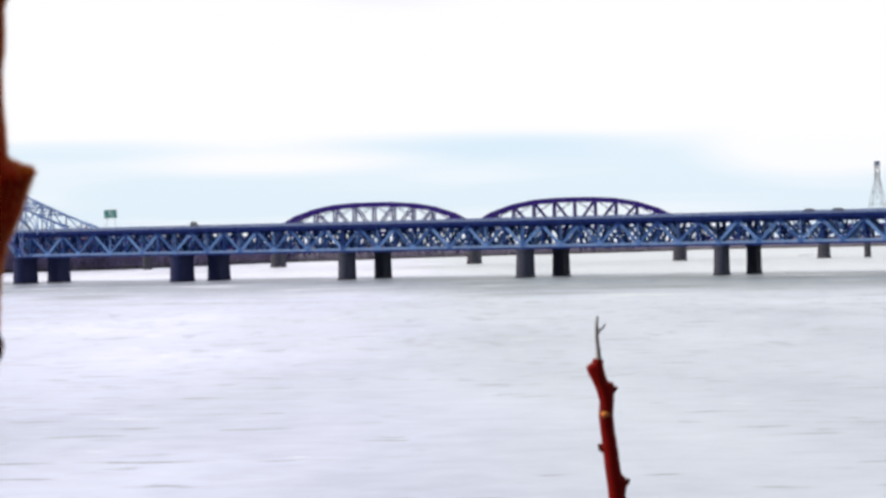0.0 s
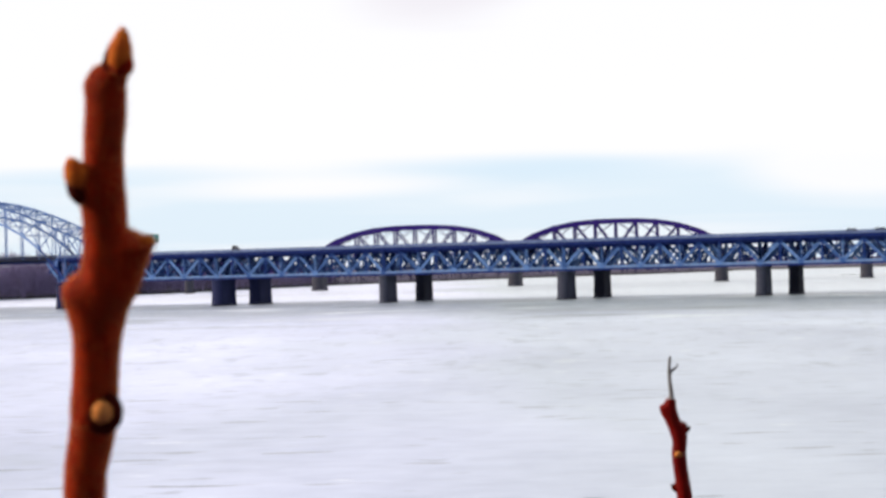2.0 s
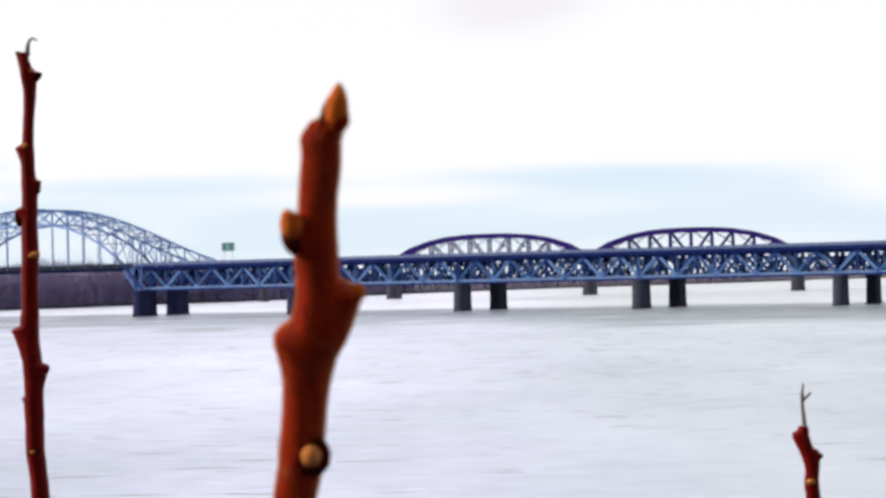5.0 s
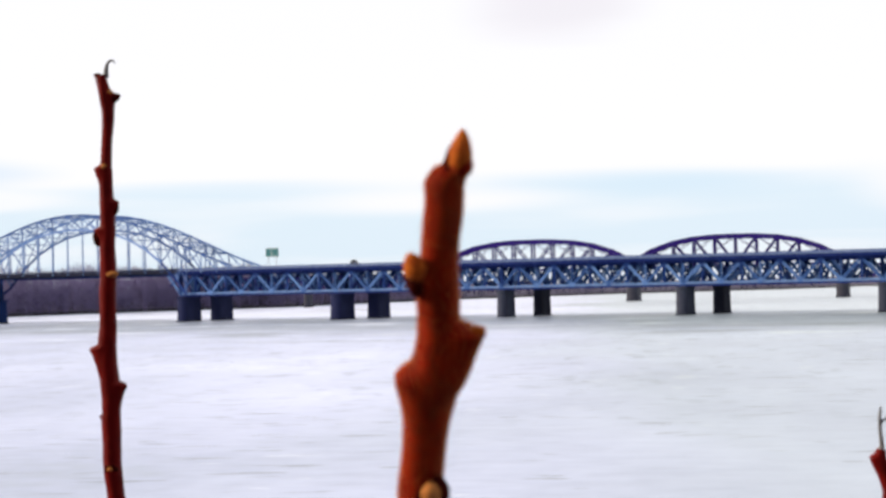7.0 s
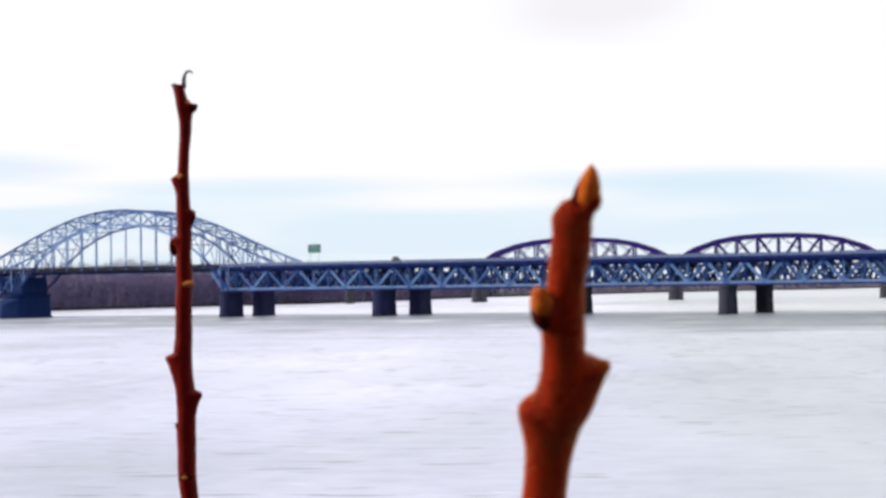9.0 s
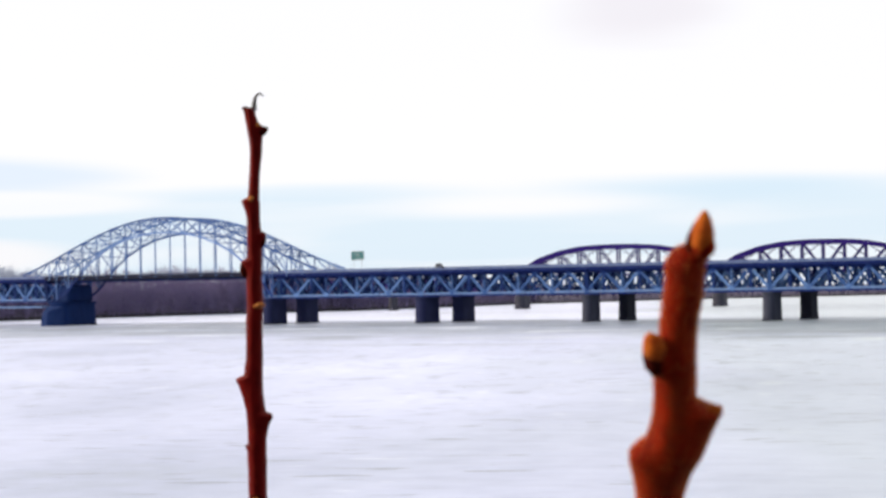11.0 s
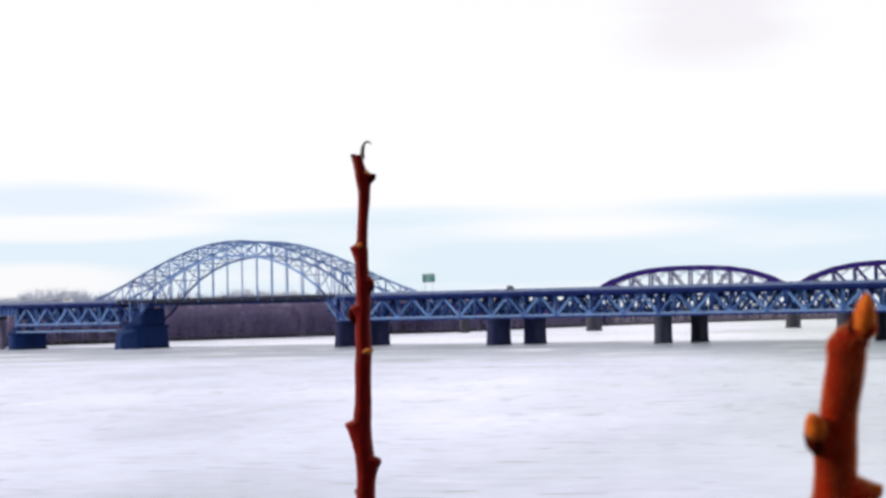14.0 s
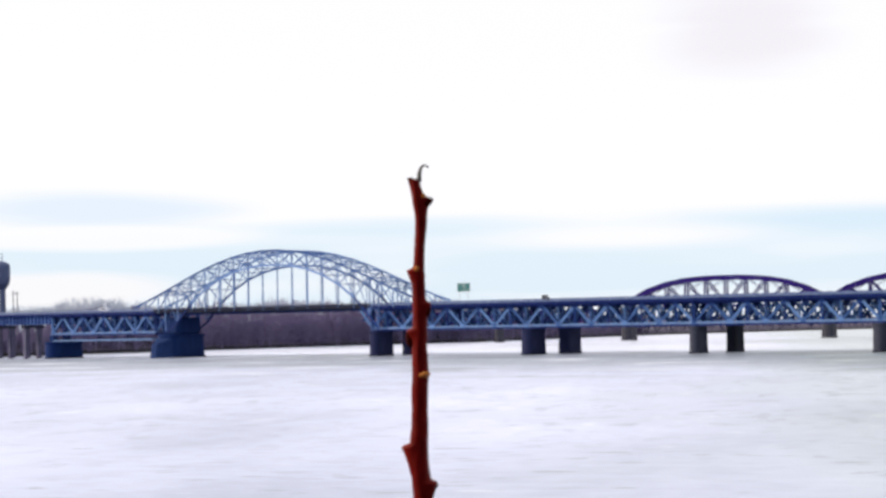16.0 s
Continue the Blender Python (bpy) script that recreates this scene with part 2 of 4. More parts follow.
M_CAR_PALE = material("pale_vehicle_paint", (0.50, 0.55, 0.66), (0.58, 0.63, 0.74), 1.0, 0.35, 0.0, 0.0, 8)
M_CAR_DARK = material("dark_vehicle_paint", (0.03, 0.035, 0.05), (0.05, 0.055, 0.07), 1.0, 0.35, 0.0, 0.0, 8)
M_TYRE = material("tyre_rubber", (0.012, 0.012, 0.012), (0.025, 0.025, 0.025), 3.0, 0.9, 0.0, 0.0, 8)
M_BARK = material("velvety_red_brown_bark", (0.075, 0.0012, 0.0002), (0.30, 0.0145, 0.0008), 260.0, 0.7, 0.0, 0.5, 7, (0.36, 0.055, 0.004), 0.30, stretch=(1, 1, 0.35), spec=0.04, sheen=1.0, glow=0.5)
M_BARK_THIN = material("dark_red_young_bark", (0.070, 0.0008, 0.0008), (0.170, 0.0042, 0.0028), 260.0, 0.5, 0.0, 0.4, 7, (0.20, 0.030, 0.006), 0.3, stretch=(1, 1, 0.35), spec=0.08, sheen=0.15)
M_BUD = material("tawny_downy_bud", (0.20, 0.016, 0.001), (0.52, 0.135, 0.012), 420.0, 0.8, 0.0, 0.6, 5, (0.06, 0.004, 0.001), 0.6, spec=0.1, sheen=0.6)
M_BUD_PALE = material("pale_bud_tip", (0.34, 0.11, 0.022), (0.54, 0.23, 0.065), 500.0, 0.8, 0.0, 0.5, 5, spec=0.1)
M_DOWN = material("tawny_down", (0.60, 0.20, 0.05), (0.80, 0.42, 0.15), 300.0, 0.9, 0.0, 0.0, 5, spec=0.05)
M_SCAR = material("dark_leaf_scar", (0.022, 0.0015, 0.0006), (0.060, 0.005, 0.001), 500.0, 0.8, 0.0, 0.5, 5, spec=0.05)
M_DEAD = material("grey_dead_twig_tip", (0.07, 0.07, 0.075), (0.20, 0.19, 0.19), 600.0, 0.8, 0.0, 0.4, 5)


def water_material():
    m = bpy.data.materials.new("pale_sheen_river_water")
    m.use_nodes = True
    n, l = m.node_tree.nodes, m.node_tree.links
    b = n["Principled BSDF"]
    b.inputs["IOR"].default_value = 1.333
    co = n.new("ShaderNodeTexCoord")

    def noise_at(scale, detail, stretch, rough=0.55):
        mp = n.new("ShaderNodeMapping")
        mp.inputs["Scale"].default_value = stretch
        mp.inputs["Rotation"].default_value = (0, 0, radians(8))
        t = n.new("ShaderNodeTexNoise")
        t.inputs["Scale"].default_value = scale
        t.inputs["Detail"].default_value = detail
        t.inputs["Roughness"].default_value = rough
        l.new(co.outputs["Object"], mp.inputs["Vector"])
        l.new(mp.outputs["Vector"], t.inputs["Vector"])
        return t.outputs["Fac"]

    swell = noise_at(0.10, 3, (0.6, 1, 1))
    chop = noise_at(0.34, 3, (0.75, 1, 1), 0.6)
    slick = noise_at(0.022, 4, (1.0, 0.5, 1))
    current = noise_at(0.0045, 3, (0.35, 1.0, 1))
    ripple = noise_at(1.6, 3, (0.6, 1, 1))

    def weigh(pairs):
        """Sum of weighted values."""
        total = None
        for value, weight in pairs:
            q = n.new("ShaderNodeMath")
            q.operation = "MULTIPLY_ADD"
            q.inputs[1].default_value = weight
            l.new(value, q.inputs[0])
            if total is None:
                q.inputs[2].default_value = 0.0
            else:
                l.new(total, q.inputs[2])
            total = q.outputs[0]
        return total

    def span(value, a, c, lo, hi):
        r = n.new("ShaderNodeMapRange")
        for key, v in (("From Min", a), ("From Max", c), ("To Min", lo), ("To Max", hi)):
            r.inputs[key].default_value = v
        l.new(value, r.inputs["Value"])
        return r.outputs["Result"]

    bp = n.new("ShaderNodeBump")
    bp.inputs["Distance"].default_value = 0.5
    l.new(span(slick, 0.35, 0.65, 0.10, 0.32), bp.inputs["Strength"])
    l.new(weigh(((swell, 2.0), (chop, 0.45), (ripple, 0.2))), bp.inputs["Height"])
    l.new(bp.outputs["Normal"], b.inputs["Normal"])
    l.new(span(weigh(((slick, 0.5), (current, 0.5))), 0.35, 0.65, 0.27, 0.46), b.inputs["Roughness"])
    # the bright sky's reflection is put into these pale base colours
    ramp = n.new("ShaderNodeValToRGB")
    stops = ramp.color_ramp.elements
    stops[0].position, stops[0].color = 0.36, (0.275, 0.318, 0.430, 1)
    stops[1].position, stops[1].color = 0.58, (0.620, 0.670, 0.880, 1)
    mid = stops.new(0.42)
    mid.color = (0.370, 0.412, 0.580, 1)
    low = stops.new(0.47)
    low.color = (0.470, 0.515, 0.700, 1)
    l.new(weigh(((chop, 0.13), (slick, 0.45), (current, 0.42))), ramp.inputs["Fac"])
    # wind-ruffled strip that follows the bridge's near side, its dull reflection painted darker
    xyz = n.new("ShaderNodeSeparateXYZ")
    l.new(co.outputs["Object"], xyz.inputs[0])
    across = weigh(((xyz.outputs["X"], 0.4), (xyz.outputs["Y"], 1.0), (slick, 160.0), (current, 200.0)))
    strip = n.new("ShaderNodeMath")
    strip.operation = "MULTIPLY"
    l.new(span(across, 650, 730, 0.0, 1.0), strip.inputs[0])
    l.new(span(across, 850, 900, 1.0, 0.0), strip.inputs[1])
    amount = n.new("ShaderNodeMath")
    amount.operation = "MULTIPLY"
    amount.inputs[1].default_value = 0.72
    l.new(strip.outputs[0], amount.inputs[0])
    ruffle_shade = n.new("ShaderNodeMix")
    ruffle_shade.data_type = "RGBA"
    ruffle_shade.inputs["B"].default_value = (0.175, 0.210, 0.265, 1)
    l.new(amount.outputs[0], ruffle_shade.inputs["Factor"])
    l.new(ramp.outputs["Color"], ruffle_shade.inputs["A"])
    # sky reflection painted as a calmer, paler reach beyond the bridge
    calm_sheen = n.new("ShaderNodeMix")
    calm_sheen.data_type = "RGBA"
    calm_sheen.inputs["B"].default_value = (0.74, 0.77, 0.86, 1)
    l.new(span(across, 880, 930, 0.0, 0.35), calm_sheen.inputs["Factor"])
    l.new(ruffle_shade.outputs["Result"], calm_sheen.inputs["A"])
    # shade and glint of short wave backs, painted in loose fields
    dash = noise_at(0.50, 2.0, (0.27, 1, 1), 0.45)
    field = noise_at(0.035, 2.0, (0.8, 0.6, 1), 0.5)
    waves = calm_sheen.outputs["Result"]
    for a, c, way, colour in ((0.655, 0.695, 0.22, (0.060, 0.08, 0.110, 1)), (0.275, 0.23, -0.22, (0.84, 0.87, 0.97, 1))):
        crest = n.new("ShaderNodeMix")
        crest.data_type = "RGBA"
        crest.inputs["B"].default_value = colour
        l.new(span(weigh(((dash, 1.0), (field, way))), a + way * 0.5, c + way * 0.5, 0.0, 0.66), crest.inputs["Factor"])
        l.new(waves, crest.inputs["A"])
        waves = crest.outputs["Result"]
    # longer wind lines out on the river, dark and bright reflections painted in
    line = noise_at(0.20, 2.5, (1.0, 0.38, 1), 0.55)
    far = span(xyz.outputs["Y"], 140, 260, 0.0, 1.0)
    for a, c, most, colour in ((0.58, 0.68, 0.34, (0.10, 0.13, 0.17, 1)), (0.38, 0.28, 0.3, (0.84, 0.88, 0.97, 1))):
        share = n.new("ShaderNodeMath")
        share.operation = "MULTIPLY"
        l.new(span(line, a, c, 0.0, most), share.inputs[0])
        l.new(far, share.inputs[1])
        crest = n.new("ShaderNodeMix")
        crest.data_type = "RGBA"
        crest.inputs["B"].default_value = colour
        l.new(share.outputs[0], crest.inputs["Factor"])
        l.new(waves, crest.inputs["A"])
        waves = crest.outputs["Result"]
    # painted dark and bright reflections on long eddies and slicks near the piers
    eddy_sheen = noise_at(0.026, 3.0, (0.7, 1.0, 1), 0.6)
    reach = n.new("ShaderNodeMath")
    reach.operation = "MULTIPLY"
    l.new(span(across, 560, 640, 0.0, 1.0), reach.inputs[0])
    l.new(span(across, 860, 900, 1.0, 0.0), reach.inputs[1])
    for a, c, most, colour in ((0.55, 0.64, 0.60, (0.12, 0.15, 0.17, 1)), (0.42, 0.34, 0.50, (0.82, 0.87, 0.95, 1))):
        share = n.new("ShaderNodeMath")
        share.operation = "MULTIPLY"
        l.new(span(eddy_sheen, a, c, 0.0, most), share.inputs[0])
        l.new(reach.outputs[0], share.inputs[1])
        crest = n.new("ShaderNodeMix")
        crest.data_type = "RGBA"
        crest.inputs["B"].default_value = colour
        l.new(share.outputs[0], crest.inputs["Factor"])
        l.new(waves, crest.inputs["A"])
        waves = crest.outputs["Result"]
    # lens shading painted into the water: broad bluish to darker greenish tint
    lens_tint = weigh(((noise_at(0.011, 2, (1.0, 0.35, 1)), 1.0), (xyz.outputs["X"], 0.006)))
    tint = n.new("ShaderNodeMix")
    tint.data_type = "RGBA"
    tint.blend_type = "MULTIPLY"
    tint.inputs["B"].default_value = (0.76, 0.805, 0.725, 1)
    l.new(span(lens_tint, 0.28, 0.54, 0.0, 1.0), tint.inputs["Factor"])
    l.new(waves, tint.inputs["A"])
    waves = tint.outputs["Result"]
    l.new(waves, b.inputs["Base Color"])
    return m


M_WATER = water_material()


# ---- mesh helpers ----
def part(name, bm, mat, parent=None, label=""):
    """Links a bmesh as one mesh object under a thing or part."""
    me = bpy.data.meshes.new(name)
    bm.to_mesh(me)
    bm.free()
    me.materials.append(mat)
    ob = new(name, me)
    if parent is not None:
        ob.parent = parent
    if label:
        tagged(ob, label)
    return ob


def smooth(ob):
    ob.data.polygons.foreach_set("use_smooth", [True] * len(ob.data.polygons))
    return ob


def add_box(bm, lo, hi):
    v = [bm.verts.new((x, y, z)) for x in (lo[0], hi[0]) for y in (lo[1], hi[1]) for z in (lo[2], hi[2])]
    for f in ((0, 1, 3, 2), (4, 6, 7, 5), (0, 4, 5, 1), (2, 3, 7, 6), (0, 2, 6, 4), (1, 5, 7, 3)):
        bm.faces.new([v[i] for i in f])


def box(lo, hi):
    bm = bmesh.new()
    add_box(bm, lo, hi)
    return bm


def add_beam(bm, p, q, w, h):
    """A rolled member from p to q: w across the bridge, h in the plane of the truss, with flanges on both faces."""
    p, q = Vector(p), Vector(q)
    d = (q - p).normalized()
    side = Vector((0, 1, 0)) if abs(d.y) < 0.9 else Vector((1, 0, 0))
    up = d.cross(side).normalized()
    side = up.cross(d).normalized()
    ring = ((-w / 2, -h / 2), (w / 2, -h / 2), (w / 2, -h / 2 * 0.6), (w * 0.32, -h * 0.3), (w * 0.32, h * 0.3), (w / 2, h * 0.3), (w / 2, h / 2), (-w / 2, h / 2), (-w / 2, h * 0.3), (-w * 0.32, h * 0.3), (-w * 0.32, -h * 0.3), (-w / 2, -h * 0.3))
    a = [bm.verts.new(p + side * s + up * u) for s, u in ring]
    b = [bm.verts.new(q + side * s + up * u) for s, u in ring]
    k = len(ring)
    for i in range(k):
        bm.faces.new((a[i], a[(i + 1) % k], b[(i + 1) % k], b[i]))
    bm.faces.new(a[::-1])
    bm.faces.new(b)


def beam(p, q, w, h):
    bm = bmesh.new()
    add_beam(bm, p, q, w, h)
    return bm


def chain(points, w, h):
    """One bent member through the points, mitred at the joints, in a plane across y."""
    bm = bmesh.new()
    pts = [Vector(p) for p in points]
    side, last = Vector((0, 1, 0)), None
    for i, p in enumerate(pts):
        d = (pts[min(i + 1, len(pts) - 1)] - pts[max(i - 1, 0)]).normalized()
        up = d.cross(side).normalized()
        ring = [bm.verts.new(p + side * (a * w / 2) + up * (b * h / 2)) for a, b in ((-1, -1), (1, -1), (1, -0.5), (0.7, -0.5), (0.7, 0.5), (1, 0.5), (1, 1), (-1, 1), (-1, 0.5), (-0.7, 0.5), (-0.7, -0.5), (-1, -0.5))]
        if last is None:
            bm.faces.new(ring[::-1])
        else:
            for k in range(12):
                bm.faces.new((last[k], last[(k + 1) % 12], ring[(k + 1) % 12], ring[k]))
        last = ring
    bm.faces.new(last)
    return bm


def thing(name, m, label, category, group="", kind=""):
    e = new(name)
    e.matrix_world = m
    return tagged(e, label, category, group, kind)


# ---- ground and water ----
SHORE_X = [-5000, -1500, -600, -395, -326, -262, -209, -126, 8, 176, 316, 900, 2000, 5000]
SHORE_Y = [200, 400, 740, 895, 1040, 1162, 1215, 1505, 1743, 1885, 2080, 2150, 1900, 1500]


def shore(x):
    return np.interp(x, SHORE_X, SHORE_Y)


def ground_height(x, y):
    far = y - shore(x)
    wob = noise.noise((x * 0.012, y * 0.012, 3.0)) * 0.8
    hill = min(1.0, max(0.0, (-120 - x) / 90)) * min(1.0, max(0.0, (x + 470) / 90))
    if far > -30:
        return max(-3.0, min(4.5 + wob + min(far * 0.004, 3) + hill * min(max(far - 12, 0) * 0.16, 8.5), 0.30 * far + wob * 0.3))
    if y > 1.5:
        return max(-3.0, 11.4 - (y - 1.5) * 0.62)
    # unseen bluff added behind the camera to keep light off the twig fronts
    return 11.4 + 0.03 * noise.noise((x, y, 0)) + min(max(-2.0 - y, 0) * 1.8, 22.0)


def steps(*runs):
    out = []
    for lo, hi, k in runs:
        out += list(np.linspace(lo, hi, k, endpoint=False))
    return out + [runs[-1][1]]


gx = steps((-4800, -900, 16), (-900, -420, 30), (-420, 420, 90), (420, 1000, 20), (1000, 4800, 16))
gy = steps((-1500, -40, 12), (-40, 0, 8), (0, 40, 26), (40, 700, 10), (700, 1320, 80), (1320, 2000, 50), (2000, 4850, 14))
verts = [(x, y, ground_height(x, y)) for y in gy for x in gx]
W = len(gx)
faces = [(j * W + i, j * W + i + 1, (j + 1) * W + i + 1, (j + 1) * W + i) for j in range(len(gy) - 1) for i in range(W - 1)]
me = bpy.data.meshes.new("ground")
me.from_pydata(verts, [], faces)
me.materials.append(M_BANK)
ground = tagged(smooth(new("ground", me)), "brown winter river banks sloping to the water, with an added unseen bluff behind the camera", "ground", kind="structure")

me = bpy.data.meshes.new("water")
me.from_pydata([(-4800, 5, 0), (4800, 5, 0), (4800, 4800, 0), (-4800, 4800, 0)], [], [(0, 1, 2, 3)])
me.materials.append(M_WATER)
tagged(new("water", me), "wide pale grey river with small ripples and slicks, sky sheen painted in", "river", kind="structure")


# ---- road bridge: frame along the bridge, x to the near end, y across and away, z up ----
def bridge_at(s, n):
    k = math.hypot(1, 0.4)
    n -= 6
    return pose((s + 0.4 * n) / k, 700 + (n - 0.4 * s) / k, 0, 0, 0, math.degrees(math.atan2(-0.4, 1)))


DECK, TOP, BOTTOM = 20.5, 18.75, 11.3
NEAR, FAR = 1.6, 10.4
TWIN = 20.0


def roadway(span, length, x0=0.0, wide=12.0, depth=0.45, rail=None, steel=None):
    """A road slab between edge girders, with a solid parapet and a rail on each side."""
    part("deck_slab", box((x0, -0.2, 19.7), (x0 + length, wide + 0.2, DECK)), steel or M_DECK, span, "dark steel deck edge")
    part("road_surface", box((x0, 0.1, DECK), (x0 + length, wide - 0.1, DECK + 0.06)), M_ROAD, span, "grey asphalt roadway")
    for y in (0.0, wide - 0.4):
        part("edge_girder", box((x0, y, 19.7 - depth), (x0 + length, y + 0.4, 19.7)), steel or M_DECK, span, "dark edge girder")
    for y in (-0.52, wide + 0.2):
        bm = bmesh.new()
        add_box(bm, (x0, y, DECK - 0.1), (x0 + length, y + 0.32, DECK + 0.55))
        add_box(bm, (x0, y + 0.06, DECK + 0.9), (x0 + length, y + 0.22, DECK + 1.05))
        for i in range(int(length / 2.4) + 1):
            add_box(bm, (x0 + i * 2.4, y + 0.07, DECK + 0.55), (x0 + i * 2.4 + 0.18, y + 0.21, DECK + 0.9))
        part("railing", bm, rail or M_PARAPET, span, "dark grey steel railing" if rail else "grey-blue steel railing")


def truss_span(name, length, panels, m, group):
    """Deck truss: two Warren planes with posts, floor beams and bracing, a road on top."""
    span = thing(name, m, "blue painted steel deck truss span carrying a road over the river", "bridge span", group)
    roadway(span, length)
    d = length / panels
    for y in (NEAR, FAR):
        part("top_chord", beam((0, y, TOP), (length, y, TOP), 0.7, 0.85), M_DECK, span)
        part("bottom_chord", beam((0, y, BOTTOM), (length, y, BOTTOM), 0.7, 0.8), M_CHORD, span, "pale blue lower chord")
        # added strip that draws the dark band below the pale chord
        part("bottom_dark_strip", box((0, y - 0.45, BOTTOM - 1.15), (length, y + 0.45, BOTTOM - 0.6)), M_DECK, span, "added dark strip under the lower chord")
        for i in range(panels):
            x, xm, x1 = i * d, (i + 0.5) * d, (i + 1) * d
            part("diagonal", beam((x, y, BOTTOM), (xm, y, TOP), 0.6, 0.98), M_STEEL_PALE, span)
            part("diagonal", beam((x1, y, BOTTOM), (xm, y, TOP), 0.6, 0.98), M_STEEL_PALE, span)
            part("post", beam((xm, y, BOTTOM), (xm, y, TOP), 0.45, 0.6), M_STEEL, span)
            part("post", beam((x, y, BOTTOM), (x, y, TOP if i else 19.2), 0.6 if i else 1.0, 0.5 if i else 1.3), M_STEEL_PALE, span)
            part("gusset_plate", box((x - 0.9, y - 0.4, BOTTOM - 0.55), (x + 0.9, y + 0.4, BOTTOM + 0.9)), M_STEEL_PALE, span)
            part("gusset_plate", box((xm - 1.0, y - 0.4, TOP - 0.9), (xm + 1.0, y + 0.4, TOP + 0.35)), M_STEEL, span)
        part("post", beam((length, y, BOTTOM), (length, y, 19.2), 1.0, 1.3), M_STEEL, span)
    for i in range(2 * panels + 1):
        x = i * d / 2
        w = 0.12 if i % 2 else 0.3
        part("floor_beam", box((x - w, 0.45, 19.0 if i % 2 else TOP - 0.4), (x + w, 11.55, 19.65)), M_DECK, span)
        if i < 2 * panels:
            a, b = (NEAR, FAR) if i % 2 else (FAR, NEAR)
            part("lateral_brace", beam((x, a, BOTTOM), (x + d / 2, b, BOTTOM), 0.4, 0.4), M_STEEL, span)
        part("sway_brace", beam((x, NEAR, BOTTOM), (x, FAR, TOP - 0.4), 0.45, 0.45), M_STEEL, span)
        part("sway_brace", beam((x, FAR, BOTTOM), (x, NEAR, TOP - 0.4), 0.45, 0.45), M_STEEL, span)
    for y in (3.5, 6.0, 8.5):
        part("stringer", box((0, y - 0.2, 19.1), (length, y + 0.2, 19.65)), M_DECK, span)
    return span


ARCH = 109.0
END_L, END_R = -7.0, 1.0          # the arch road overhangs its far pier and stops short of the near one
RISE, REACH, LEAN = 44.8, 0.2, 3.0


def arch_top(q):
    return RISE - 71 * (q - 0.5) ** 2 + 50 * (q - 0.5) ** 4


def arch_low(q):
    return max(10.9, 38.7 - 74 * (q - 0.5) ** 2 - 150 * (q - 0.5) ** 4)


A0, A1 = -0.2, 20.3


def arch_span(m, group):
    """Half-through arch: crescent ribs that spring from the piers, hangers down to the road, back stays over the next spans."""
    span = thing("arch_span", m, "blue steel lattice arch rising over the bridge road, haze painted into its pale tone", "bridge arch", group)
    roadway(span, ARCH - END_L - END_R, END_L, 18.2, 0.2, M_ARCH_ROAD, M_ARCH_ROAD)
    k = 14
    qs = [-0.03] + [(i + 0.45) / k for i in range(k)] + [1.0]
    k = len(qs) - 1
    ends = [-REACH, -0.133, -0.066]
    tops = ends + qs + [1 - e for e in reversed(ends)]
    part("stiffening_girder", box((END_L, NEAR - 0.4, 19.2), (ARCH - END_R, NEAR + 0.4, 19.65)), M_ARCH_ROAD, span)
    part("stiffening_girder", box((END_L, 14.0, 19.2), (ARCH - END_R, 14.8, 19.65)), M_ARCH_ROAD, span)
    for y in (A0, A1):
        part("upper_rib", chain([(q * ARCH + LEAN, y, arch_top(q)) for q in tops], 0.6, 0.7), M_STEEL_PALE, span)
        part("lower_rib", chain([(q * ARCH + LEAN, y, arch_low(q)) for q in qs[2:-2]], 0.6, 0.8), M_ARCH, span)
        for foot in (qs[:3], qs[-3:]):
            part("rib_foot", chain([(q * ARCH + LEAN, y, arch_low(q)) for q in foot], 0.6, 0.8), M_STEEL, span, "dark blue rib foot below the road")
        for i, q in enumerate(qs):
            part("rib_post", beam((q * ARCH + LEAN, y, arch_low(q)), (q * ARCH + LEAN, y, arch_top(q)), 0.4, 0.42), M_ARCH, span)
            if i < k:
                r = qs[i + 1]
                a, b = (q, r) if i < k / 2 else (r, q)
                part("rib_diagonal", beam((a * ARCH + LEAN, y, arch_top(a)), (b * ARCH + LEAN, y, arch_low(b)), 0.4, 0.4), M_ARCH, span)
                part("rib_lacing", beam((b * ARCH + LEAN, y + 0.2, arch_top(b)), (a * ARCH + LEAN, y + 0.2, arch_low(a)), 0.2, 0.3), M_ARCH, span)
            if arch_low(q) > DECK + 1:
                part("hanger", beam((q * ARCH + LEAN, y, 19.8), (q * ARCH + LEAN, y, arch_low(q)), 0.4, 0.4 if y == A0 else 0.2), M_ARCH, span)
        for e in (-0.133, -0.066, 1.066, 1.133):
            part("stay_post", beam((e * ARCH + LEAN, y, DECK - 1), (e * ARCH + LEAN, y, arch_top(e)), 0.4, 0.42), M_ARCH, span)
        for a, b in ((-0.133, -REACH), (-0.066, -0.133), (0, -0.066), (1.133, 1 + REACH), (1.066, 1.133), (1, 1.066)):
            part("stay_diagonal", beam((a * ARCH + LEAN, y, arch_top(a)), (b * ARCH + LEAN, y, DECK), 0.4, 0.4), M_ARCH, span)
    for i, q in enumerate(tops):
        z = arch_top(q)
        if z > 27:
            part("top_strut", beam((q * ARCH + LEAN, A0, z), (q * ARCH + LEAN, A1, z), 0.35, 0.45), M_ARCH, span)
            if i + 1 < len(tops) and arch_top(tops[i + 1]) > 27:
                r = tops[i + 1]
                part("wind_brace", beam((q * ARCH + LEAN, A0, z), (r * ARCH + LEAN, A1, arch_top(r)), 0.3, 0.3), M_ARCH, span)
